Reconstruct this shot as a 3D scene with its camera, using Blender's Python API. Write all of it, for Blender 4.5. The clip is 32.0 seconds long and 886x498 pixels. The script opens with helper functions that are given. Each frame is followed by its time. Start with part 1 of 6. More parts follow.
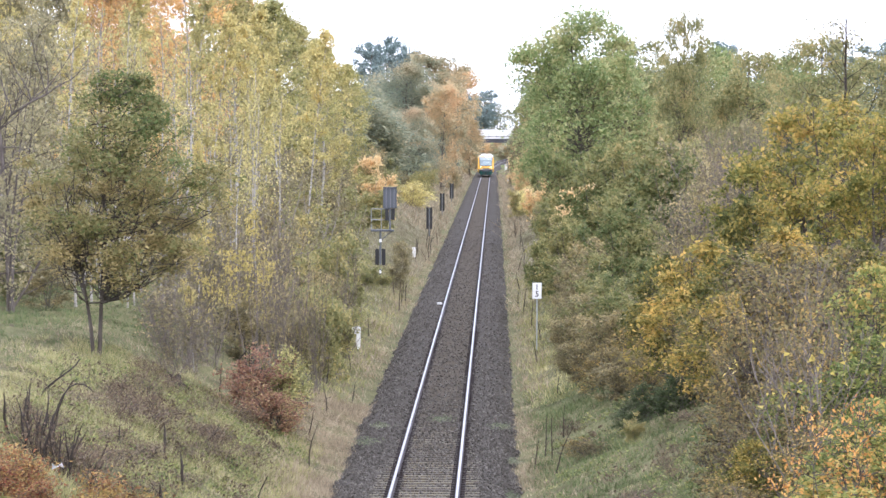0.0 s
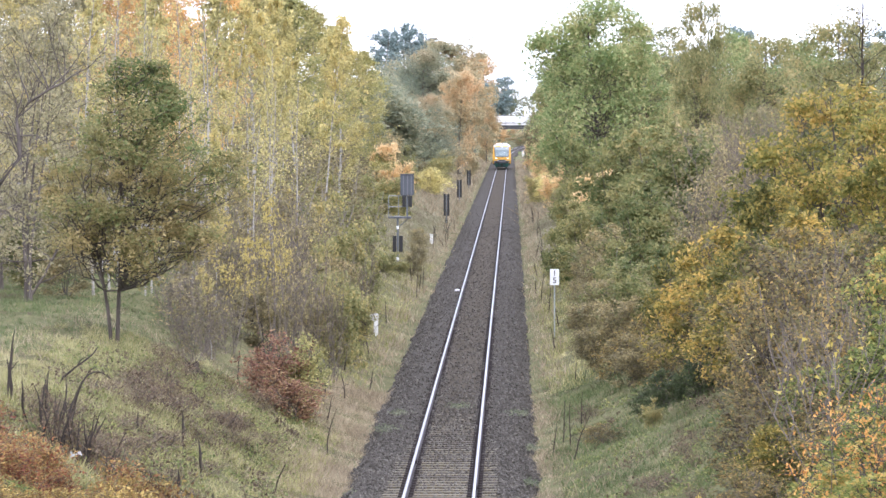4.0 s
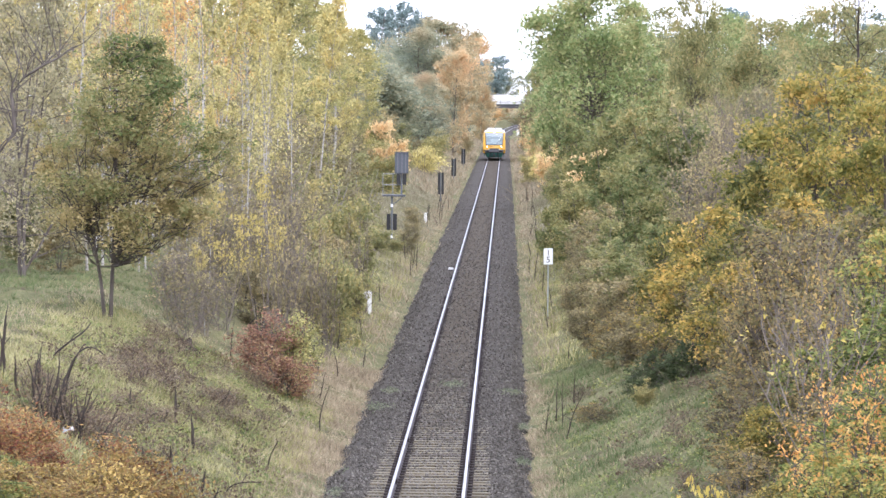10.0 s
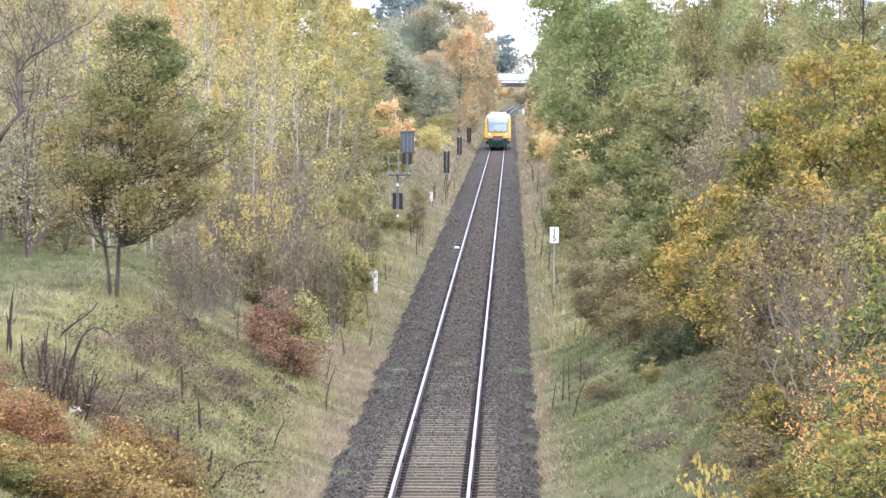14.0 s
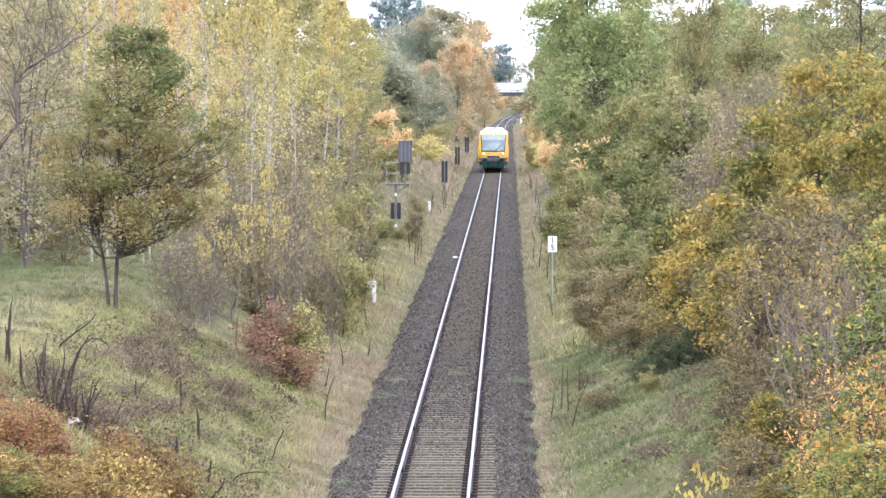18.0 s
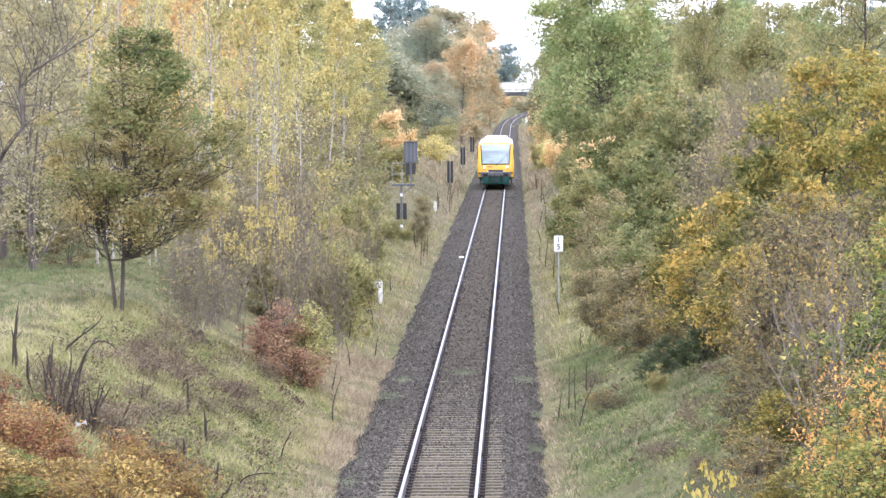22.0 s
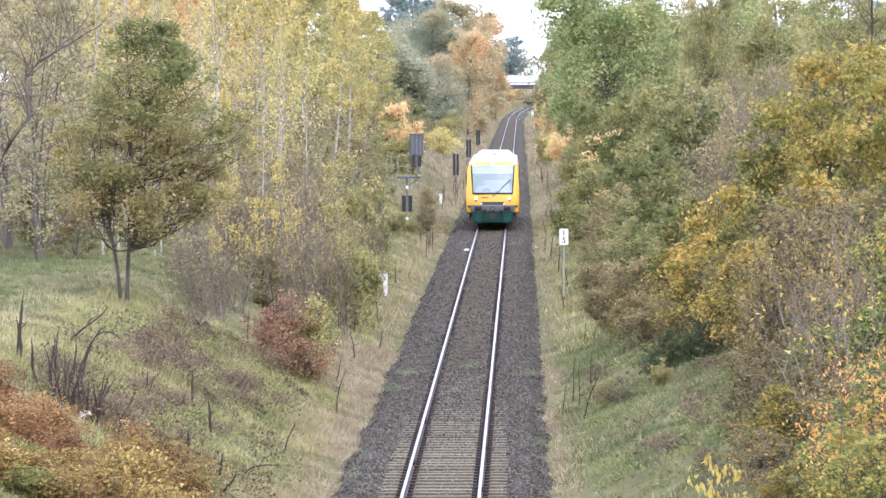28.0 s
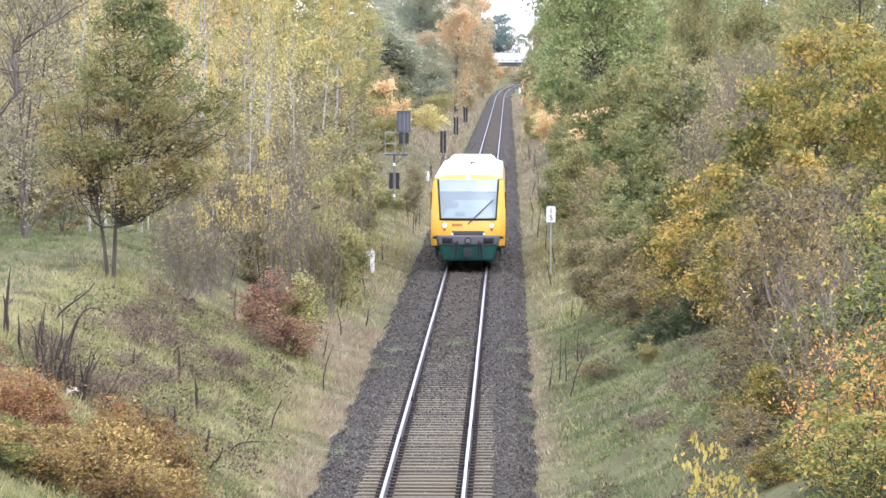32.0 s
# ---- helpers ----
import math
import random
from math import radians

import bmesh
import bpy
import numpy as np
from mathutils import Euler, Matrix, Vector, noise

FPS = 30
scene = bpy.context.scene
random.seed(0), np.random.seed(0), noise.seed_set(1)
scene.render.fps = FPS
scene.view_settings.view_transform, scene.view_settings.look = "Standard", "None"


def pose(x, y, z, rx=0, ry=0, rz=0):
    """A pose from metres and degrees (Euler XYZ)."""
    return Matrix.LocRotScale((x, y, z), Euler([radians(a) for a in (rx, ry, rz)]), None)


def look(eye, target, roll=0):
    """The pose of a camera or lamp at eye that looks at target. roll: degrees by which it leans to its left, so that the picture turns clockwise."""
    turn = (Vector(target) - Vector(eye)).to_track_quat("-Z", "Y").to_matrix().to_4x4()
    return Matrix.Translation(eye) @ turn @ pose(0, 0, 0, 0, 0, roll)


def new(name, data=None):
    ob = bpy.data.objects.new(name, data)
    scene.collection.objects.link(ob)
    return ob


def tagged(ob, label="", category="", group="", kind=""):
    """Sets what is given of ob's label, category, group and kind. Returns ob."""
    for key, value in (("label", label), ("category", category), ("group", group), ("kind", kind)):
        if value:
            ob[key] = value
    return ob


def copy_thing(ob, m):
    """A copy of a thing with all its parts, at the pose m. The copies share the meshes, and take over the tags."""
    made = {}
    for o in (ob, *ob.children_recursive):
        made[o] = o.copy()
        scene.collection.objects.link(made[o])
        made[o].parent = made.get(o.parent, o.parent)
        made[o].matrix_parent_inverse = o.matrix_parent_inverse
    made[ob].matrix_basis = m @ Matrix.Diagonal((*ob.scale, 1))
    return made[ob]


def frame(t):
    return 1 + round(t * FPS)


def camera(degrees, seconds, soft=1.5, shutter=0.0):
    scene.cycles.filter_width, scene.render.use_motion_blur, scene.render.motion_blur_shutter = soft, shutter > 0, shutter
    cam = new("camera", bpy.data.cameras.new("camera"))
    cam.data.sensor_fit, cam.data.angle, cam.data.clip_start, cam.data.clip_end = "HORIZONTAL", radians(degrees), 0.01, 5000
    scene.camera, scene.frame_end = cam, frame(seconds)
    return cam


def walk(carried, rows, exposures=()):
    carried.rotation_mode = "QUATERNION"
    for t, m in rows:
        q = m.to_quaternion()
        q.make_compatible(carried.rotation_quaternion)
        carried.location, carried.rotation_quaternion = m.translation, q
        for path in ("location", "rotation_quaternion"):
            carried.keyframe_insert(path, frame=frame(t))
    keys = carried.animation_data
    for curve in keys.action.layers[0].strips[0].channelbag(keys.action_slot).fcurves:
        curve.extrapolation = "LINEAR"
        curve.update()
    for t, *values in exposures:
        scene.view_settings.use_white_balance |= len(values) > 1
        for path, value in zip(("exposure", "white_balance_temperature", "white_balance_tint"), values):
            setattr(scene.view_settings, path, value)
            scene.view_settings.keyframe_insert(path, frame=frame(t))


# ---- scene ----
EYE = (1.567, 0.0, 8.16)


def held(tilt, turn, lean):
    return pose(*EYE, tilt, 0, turn) @ pose(0, 0, 0, 0, 0, lean)


cam = camera(11.935, 32.0, soft=1.5)
walk(cam, [
    (0, held(88.385, 0.692, 0.196)),
    (0.5, held(88.388, 0.724, 0.155)),
    (1, held(88.353, 0.771, -0.007)),
    (1.5, held(88.302, 0.831, -0.04)),
    (2, held(88.258, 0.854, -0.016)),
    (2.5, held(88.243, 0.866, 0.031)),
    (3, held(88.232, 0.875, 0.064)),
    (3.5, held(88.225, 0.891, 0.008)),
    (5.5, held(88.138, 0.96, -0.047)),
    (6, held(88.137, 0.96, -0)),
    (6.5, held(88.117, 0.938, 0.092)),
    (7, held(88.105, 0.925, 0.133)),
    (7.5, held(88.073, 0.913, 0.152)),
    (8, held(88.033, 0.894, 0.301)),
    (8.5, held(87.988, 0.861, 0.313)),
    (9, held(87.938, 0.834, 0.248)),
    (9.5, held(87.917, 0.823, 0.373)),
    (10, held(87.914, 0.843, 0.443)),
    (10.5, held(87.894, 0.868, 0.363)),
    (11, held(87.844, 0.898, 0.269)),
    (11.5, held(87.813, 0.936, 0.259)),
    (12, held(87.779, 0.936, 0.289)),
    (12.5, held(87.733, 0.95, 0.18)),
    (13, held(87.687, 0.96, 0.179)),
    (13.5, held(87.643, 0.947, 0.215)),
    (14, held(87.63, 0.923, 0.23)),
    (14.5, held(87.606, 0.896, 0.229)),
    (16.5, held(87.664, 0.878, -0.011)),
    (17, held(87.704, 0.875, -0.041)),
    (17.5, held(87.746, 0.887, -0.003)),
    (18, held(87.759, 0.9, 0.008)),
    (18.5, held(87.772, 0.926, -0.082)),
    (19, held(87.771, 0.939, -0.117)),
    (19.5, held(87.762, 0.967, -0.093)),
    (20, held(87.769, 0.957, -0.215)),
    (20.5, held(87.775, 0.94, -0.313)),
    (21, held(87.785, 0.935, -0.419)),
    (21.5, held(87.786, 0.946, -0.403)),
    (22, held(87.762, 0.982, -0.372)),
    (22.5, held(87.758, 1.005, -0.255)),
    (23, held(87.722, 1.046, -0.256)),
    (23.5, held(87.716, 1.068, -0.244)),
    (24, held(87.725, 1.077, -0.39)),
    (24.5, held(87.747, 1.07, -0.415)),
    (25, held(87.75, 1.064, -0.373)),
    (25.5, held(87.738, 1.072, -0.283)),
    (27.5, held(87.715, 1.097, -0.131)),
    (28, held(87.661, 1.054, -0.069)),
    (28.5, held(87.625, 0.997, -0.051)),
    (29, held(87.58, 0.963, -0.035)),
    (29.5, held(87.552, 0.923, 0.038)),
    (30, held(87.546, 0.901, 0.077)),
    (30.5, held(87.54, 0.912, 0.083)),
    (31, held(87.487, 0.918, 0.104)),
    (31.5, held(87.431, 0.92, 0.143)),
    (32, held(87.354, 0.878, 0.107)),
], exposures=((0, 0.71, 6110, 18), (6, 0.77, 6110, 18), (9, 0.83, 6110, 18), (13, 0.91, 6110, 18), (20, 0.97, 6110, 18), (25, 0.99, 6110, 18), (28, 0.96, 6110, 18), (32, 0.94, 6110, 18)))

# ---- light ----
world = bpy.data.worlds.new("overcast_sky")
scene.world = world
world.use_nodes = True
wn, wl = world.node_tree.nodes, world.node_tree.links
sky = wn.new("ShaderNodeTexSky")
sky.sky_type, sky.sun_disc = "NISHITA", False
sky.sun_elevation, sky.sun_rotation = radians(38), radians(160)
cloud = wn.new("ShaderNodeMixRGB")
cloud.inputs[0].default_value = 0.9
cloud.inputs[2].default_value = (10.5, 11.1, 12.4, 1)
wl.new(sky.outputs[0], cloud.inputs[1])
wl.new(cloud.outputs[0], wn["Background"].inputs[0])
wn["Background"].inputs[1].default_value = 0.15

sun = new("sun", bpy.data.lights.new("sun", "SUN"))
sun.data.energy, sun.data.angle, sun.data.color = 0.9, radians(25), (1.0, 0.97, 0.92)
sun.matrix_world = look((0, 0, 60), (-25, 68, 0))


# ---- materials ----
def material(name):
    m = bpy.data.materials.new(name)
    m.use_nodes = True
    nodes = m.node_tree.nodes
    return m, nodes, m.node_tree.links, nodes["Principled BSDF"]


def ramp(nodes, colours):
    r = nodes.new("ShaderNodeValToRGB")
    e = r.color_ramp.elements
    while len(e) < len(colours):
        e.new(0.5)
    for i, c in enumerate(colours):
        e[i].position = i / max(1, len(colours) - 1)
        e[i].color = (*c, 1)
    return r


def noise_of(nodes, links, scale, detail=4, coords="Object", stretch=None):
    tc = nodes.new("ShaderNodeTexCoord")
    n = nodes.new("ShaderNodeTexNoise")
    n.inputs["Scale"].default_value, n.inputs["Detail"].default_value = scale, detail
    if stretch:
        mp = nodes.new("ShaderNodeMapping")
        mp.inputs["Scale"].default_value = stretch
        links.new(tc.outputs[coords], mp.inputs[0])
        links.new(mp.outputs[0], n.inputs["Vector"])
    else:
        links.new(tc.outputs[coords], n.inputs["Vector"])
    return n


def leafy(name, colours, clump=0.9, rough=0.55, through_light=0.45, spread=0.6, detail=2, drift=None):
    """Leaves: each blade takes its own tone, and whole boughs drift from one tone to the next."""
    m, nodes, links, b = material(name)
    geo = nodes.new("ShaderNodeNewGeometry")
    n = noise_of(nodes, links, clump, detail)
    mix = nodes.new("ShaderNodeMath")
    mix.operation = "MULTIPLY_ADD"
    links.new(geo.outputs["Random Per Island"], mix.inputs[0])
    mix.inputs[1].default_value = spread
    off = nodes.new("ShaderNodeMath")
    off.operation = "MULTIPLY_ADD"
    links.new(n.outputs["Fac"], off.inputs[0])
    off.inputs[1].default_value = 2.4 * (1 - spread) + 0.4
    off.inputs[2].default_value = -0.5 * (2.4 * (1 - spread) + 0.4) + 0.5 * (1 - spread)
    own = nodes.new("ShaderNodeMath")
    own.operation = "MULTIPLY_ADD"
    links.new(nodes.new("ShaderNodeObjectInfo").outputs["Random"], own.inputs[0])
    own.inputs[1].default_value = 0.36
    links.new(off.outputs[0], own.inputs[2])
    shift = nodes.new("ShaderNodeMath")
    shift.operation = "SUBTRACT"
    links.new(own.outputs[0], shift.inputs[0])
    shift.inputs[1].default_value = 0.18
    links.new(shift.outputs[0], mix.inputs[2])
    r = ramp(nodes, colours)
    tone = mix.outputs[0]
    if drift:
        # the leaves turn colour from the bottom of the crown upwards
        tc, sep = nodes.new("ShaderNodeTexCoord"), nodes.new("ShaderNodeSeparateXYZ")
        links.new(tc.outputs["Object"], sep.inputs[0])
        up = nodes.new("ShaderNodeMapRange")
        links.new(sep.outputs[2], up.inputs["Value"])
        up.inputs["From Min"].default_value, up.inputs["From Max"].default_value = drift[0], drift[1]
        up.inputs["To Min"].default_value, up.inputs["To Max"].default_value = drift[2], -drift[2]
        turn = nodes.new("ShaderNodeMath")
        links.new(tone, turn.inputs[0])
        links.new(up.outputs[0], turn.inputs[1])
        tone = turn.outputs[0]
    links.new(tone, r.inputs[0])
    links.new(r.outputs[0], b.inputs["Base Color"])
    b.inputs["Roughness"].default_value = rough
    b.inputs["Specular IOR Level"].default_value = 0.12
    t = nodes.new("ShaderNodeBsdfTranslucent")
    links.new(r.outputs[0], t.inputs[0])
    s = nodes.new("ShaderNodeMixShader")
    s.inputs[0].default_value = through_light
    links.new(b.outputs[0], s.inputs[1])
    links.new(t.outputs[0], s.inputs[2])
    links.new(s.outputs[0], nodes["Material Output"].inputs[0])
    return m


def rough_stuff(name, colours, scale, rough=0.85, bump=0.3, metal=0.0, detail=6, stretch=None, spec=0.3, fine=6.0):
    """Surface with tones that vary at two scales and a fine relief."""
    m, nodes, links, b = material(name)
    n = noise_of(nodes, links, scale, detail, stretch=stretch)
    n2 = noise_of(nodes, links, scale * fine, 3, stretch=stretch)
    a = nodes.new("ShaderNodeMath")
    a.operation = "MULTIPLY_ADD"
    links.new(n2.outputs["Fac"], a.inputs[0])
    a.inputs[1].default_value, a.inputs[2].default_value = 0.8, -0.4
    c = nodes.new("ShaderNodeMath")
    c.operation = "MULTIPLY_ADD"
    links.new(n.outputs["Fac"], c.inputs[0])
    c.inputs[1].default_value = 1.6
    links.new(a.outputs[0], c.inputs[2])
    d = nodes.new("ShaderNodeMath")
    d.operation = "SUBTRACT"
    links.new(c.outputs[0], d.inputs[0])
    d.inputs[1].default_value = 0.3
    r = ramp(nodes, colours)
    links.new(d.outputs[0], r.inputs[0])
    links.new(r.outputs[0], b.inputs["Base Color"])
    b.inputs["Roughness"].default_value = rough
    b.inputs["Metallic"].default_value = metal
    b.inputs["Specular IOR Level"].default_value = spec
    if bump:
        bp = nodes.new("ShaderNodeBump")
        bp.inputs["Strength"].default_value = bump
        bp.inputs["Distance"].default_value = 0.02
        links.new(n2.outputs["Fac"], bp.inputs["Height"])
        links.new(bp.outputs[0], b.inputs["Normal"])
    return m


def per_piece(name, colours, rough=0.85, island=True):
    m, nodes, links, b = material(name)
    if island:
        src = nodes.new("ShaderNodeNewGeometry").outputs["Random Per Island"]
    else:
        src = nodes.new("ShaderNodeObjectInfo").outputs["Random"]
    n = noise_of(nodes, links, 3.0, 4)
    a = nodes.new("ShaderNodeMath")
    a.operation = "MULTIPLY_ADD"
    links.new(n.outputs["Fac"], a.inputs[0])
    a.inputs[1].default_value = 0.7
    links.new(src, a.inputs[2])
    c = nodes.new("ShaderNodeMath")
    c.operation = "SUBTRACT"
    links.new(a.outputs[0], c.inputs[0])
    c.inputs[1].default_value = 0.35
    r = ramp(nodes, colours)
    links.new(c.outputs[0], r.inputs[0])
    links.new(r.outputs[0], b.inputs["Base Color"])
    b.inputs["Roughness"].default_value = rough
    return m


LEAF_BIRCH = leafy("birch_leaf", [(0.27, 0.25, 0.12), (0.44, 0.4, 0.175), (0.6, 0.52, 0.22), (0.76, 0.62, 0.27)])
LEAF_YELLOWGREEN = leafy("yellow_green_leaf", [(0.22, 0.225, 0.1), (0.35, 0.345, 0.145), (0.5, 0.455, 0.185), (0.68, 0.57, 0.24)])
LEAF_ORANGE = leafy("orange_leaf", [(0.4, 0.28, 0.14), (0.6, 0.4, 0.18), (0.78, 0.5, 0.2), (0.86, 0.56, 0.22)])
LEAF_OAK = leafy("oak_leaf", [(0.11, 0.165, 0.066), (0.205, 0.275, 0.115), (0.34, 0.395, 0.17), (0.54, 0.5, 0.245)], clump=0.45)
LEAF_OLIVE = leafy("olive_brown_leaf", [(0.1, 0.115, 0.05), (0.19, 0.19, 0.085), (0.32, 0.28, 0.13), (0.5, 0.4, 0.21)])
LEAF_WILLOW = leafy("willow_leaf", [(0.21, 0.195, 0.115), (0.32, 0.295, 0.175), (0.45, 0.4, 0.235), (0.57, 0.48, 0.27)])
LEAF_RED = leafy("red_brown_leaf", [(0.18, 0.095, 0.068), (0.3, 0.155, 0.11), (0.39, 0.22, 0.15), (0.42, 0.29, 0.16), (0.5, 0.4, 0.2)], clump=1.6, spread=0.8)
LEAF_RUST = leafy("rust_yellow_leaf", [(0.11, 0.068, 0.04), (0.27, 0.13, 0.06), (0.21, 0.18, 0.072), (0.38, 0.24, 0.082), (0.38, 0.3, 0.105), (0.74, 0.54, 0.2)], clump=1.1, spread=0.85)
LEAF_SUNNY = leafy("sunny_yellow_leaf", [(0.3, 0.26, 0.1), (0.5, 0.41, 0.15), (0.66, 0.52, 0.19)])
LEAF_CRIMSON = leafy("crimson_brown_leaf", [(0.13, 0.05, 0.036), (0.29, 0.1, 0.062), (0.37, 0.16, 0.085), (0.25, 0.2, 0.08), (0.42, 0.27, 0.105), (0.6, 0.4, 0.16)], clump=1.3, spread=0.9)
LEAF_CORAL = leafy("coral_leaf", [(0.45, 0.2, 0.07), (0.7, 0.36, 0.11), (0.82, 0.5, 0.17)])
LEAF_TURNING = leafy("turning_leaf", [(0.135, 0.16, 0.075), (0.25, 0.265, 0.12), (0.41, 0.375, 0.175), (0.6, 0.48, 0.23)], clump=0.4)
LEAF_SHRUB = leafy("green_shrub_leaf", [(0.1, 0.13, 0.052), (0.175, 0.2, 0.08), (0.29, 0.275, 0.115), (0.46, 0.375, 0.17)], clump=0.7)
LEAF_AMBER = leafy("amber_leaf", [(0.075, 0.088, 0.03), (0.14, 0.145, 0.048), (0.255, 0.225, 0.068), (0.45, 0.34, 0.094), (0.74, 0.49, 0.15)], clump=0.6, spread=0.6)
LEAF_MAPLE = leafy("maple_leaf", [(0.085, 0.1, 0.034), (0.155, 0.17, 0.052), (0.265, 0.25, 0.07), (0.43, 0.34, 0.095), (0.66, 0.46, 0.15)], clump=0.6, spread=0.6)
LEAF_BROWN = leafy("dry_brown_leaf", [(0.145, 0.13, 0.078), (0.225, 0.2, 0.112), (0.325, 0.275, 0.15), (0.5, 0.395, 0.195)])
# very dark green that paints the shadow hollow under the amber bushes
LEAF_SHADE = leafy("shade_green_leaf", [(0.055, 0.075, 0.035), (0.09, 0.12, 0.055), (0.16, 0.18, 0.085)])
# distance haze is put into the next two palettes: paler, bluer needles and leaves
LEAF_HAZY_PINE = leafy("hazed_pine_needles", [(0.17, 0.235, 0.225), (0.225, 0.29, 0.275), (0.285, 0.345, 0.32)], through_light=0.15)
LEAF_HAZY_OAK = leafy("hazed_grey_olive_leaf", [(0.2, 0.23, 0.165), (0.275, 0.3, 0.205), (0.37, 0.365, 0.24), (0.49, 0.43, 0.28)], clump=0.3)
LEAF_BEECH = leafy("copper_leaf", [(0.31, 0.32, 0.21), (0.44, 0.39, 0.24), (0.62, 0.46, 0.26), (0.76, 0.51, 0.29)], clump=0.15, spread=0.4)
LEAF_DEAD = leafy("dead_brown_stems", [(0.115, 0.082, 0.056), (0.19, 0.138, 0.093), (0.3, 0.23, 0.15)], through_light=0.2, clump=2.0)
LEAF_HEDGE = leafy("mixed_hedge_leaf", [(0.085, 0.11, 0.04), (0.16, 0.2, 0.065), (0.27, 0.3, 0.095), (0.42, 0.365, 0.11), (0.72, 0.47, 0.16)], clump=1.2, spread=0.7)
LEAF_GOLD = leafy("golden_leaf", [(0.56, 0.5, 0.22), (0.74, 0.64, 0.28), (0.82, 0.7, 0.34)])
LEAF_FLAME = leafy("flame_leaf", [(0.58, 0.42, 0.22), (0.76, 0.56, 0.3), (0.84, 0.65, 0.37)])
LEAF_BRAMBLE = leafy("bramble_leaf", [(0.08, 0.064, 0.042), (0.15, 0.118, 0.07), (0.22, 0.205, 0.09), (0.3, 0.225, 0.095), (0.56, 0.39, 0.14)], clump=1.4, spread=0.85)
LEAF_TREE = leafy("russet_olive_leaf", [(0.095, 0.148, 0.052), (0.15, 0.195, 0.072), (0.235, 0.23, 0.095), (0.335, 0.28, 0.125), (0.47, 0.375, 0.18)], clump=0.8, spread=0.5, drift=(2.0, 6.8, 0.22))
# hazel greens lightened and blued to paint in the haze of distance
LEAF_HAZY_HAZEL = leafy("hazed_grey_green_leaf", [(0.2, 0.25, 0.195), (0.26, 0.3, 0.22), (0.33, 0.34, 0.225), (0.43, 0.38, 0.24), (0.56, 0.43, 0.27)], clump=0.22, spread=0.35, drift=(3.0, 15.0, -0.22))
LEAF_BUSH = leafy("bush_leaf", [(0.16, 0.175, 0.078), (0.26, 0.265, 0.118), (0.39, 0.35, 0.155), (0.57, 0.46, 0.195)])
LEAF_LEMON = leafy("lemon_leaf", [(0.46, 0.36, 0.09), (0.58, 0.46, 0.12), (0.64, 0.52, 0.18)])
BARK_GREY = rough_stuff("grey_bark", [(0.05, 0.042, 0.035), (0.12, 0.1, 0.085), (0.2, 0.175, 0.15)], 6, stretch=(1, 1, 0.25))
BARK_PALE = rough_stuff("pale_twig_bark", [(0.16, 0.14, 0.115), (0.26, 0.23, 0.19), (0.36, 0.32, 0.27)], 6, stretch=(1, 1, 0.3))
BARK_BROWN = rough_stuff("dark_brown_bark", [(0.045, 0.037, 0.03), (0.085, 0.07, 0.057), (0.14, 0.118, 0.096)], 6, stretch=(1, 1, 0.25))
BARK_MAUVE = rough_stuff("mauve_grey_twig_bark", [(0.11, 0.09, 0.075), (0.18, 0.15, 0.128), (0.26, 0.215, 0.185)], 6, stretch=(1, 1, 0.3))
BARK_BIRCH = rough_stuff("birch_bark", [(0.08, 0.07, 0.06), (0.32, 0.3, 0.265), (0.47, 0.44, 0.4), (0.56, 0.53, 0.485)], 3, stretch=(1, 1, 3))
BARK_PINE = rough_stuff("pine_bark", [(0.07, 0.05, 0.035), (0.2, 0.12, 0.07)], 5)
BARK_DARK = rough_stuff("dark_stalk", [(0.03, 0.024, 0.02), (0.07, 0.055, 0.045)], 9)


# ---- building helpers ----
def sheet(name, verts, faces):
    """A mesh from arrays; all faces have the same number of corners."""
    verts, faces = np.asarray(verts, np.float32), np.asarray(faces, np.int32)
    me = bpy.data.meshes.new(name)
    me.vertices.add(len(verts))
    me.vertices.foreach_set("co", verts.ravel())
    me.loops.add(faces.size)
    me.loops.foreach_set("vertex_index", faces.ravel())
    me.polygons.add(len(faces))
    me.polygons.foreach_set("loop_start", np.arange(len(faces), dtype=np.int32) * faces.shape[1])
    me.update(calc_edges=True)
    return me


def part(name, data, mat, parent=None, label="", smooth=False):
    if isinstance(data, bmesh.types.BMesh):
        me = bpy.data.meshes.new(name)
        data.to_mesh(me)
        data.free()
    else:
        me = data
    me.materials.clear()
    me.materials.append(mat)
    if smooth:
        me.polygons.foreach_set("use_smooth", np.ones(len(me.polygons), bool))
    ob = new(name, me)
    ob.parent = parent
    if label:
        ob["label"] = label
    return ob


def box(bm, x0, x1, y0, y1, z0, z1, bevel=0.0):
    r = bmesh.ops.create_cube(bm, size=1, matrix=Matrix.Translation(((x0 + x1) / 2, (y0 + y1) / 2, (z0 + z1) / 2)) @ Matrix.Diagonal((x1 - x0, y1 - y0, z1 - z0, 1)))
    if bevel:
        es = list({e for v in r["verts"] for e in v.link_edges})
        bmesh.ops.bevel(bm, geom=es, offset=bevel, segments=2, affect="EDGES")
    return bm


def block(x0, x1, y0, y1, z0, z1, bevel=0.0):
    return box(bmesh.new(), x0, x1, y0, y1, z0, z1, bevel)


def rod(bm, a, b, r0, r1=None, sides=10):
    a, b = Vector(a), Vector(b)
    q = (b - a).to_track_quat("Z", "Y").to_matrix().to_4x4()
    bmesh.ops.create_cone(bm, cap_ends=True, segments=sides, radius1=r0, radius2=r0 if r1 is None else r1, depth=(b - a).length, matrix=Matrix.Translation((a + b) / 2) @ q)
    return bm


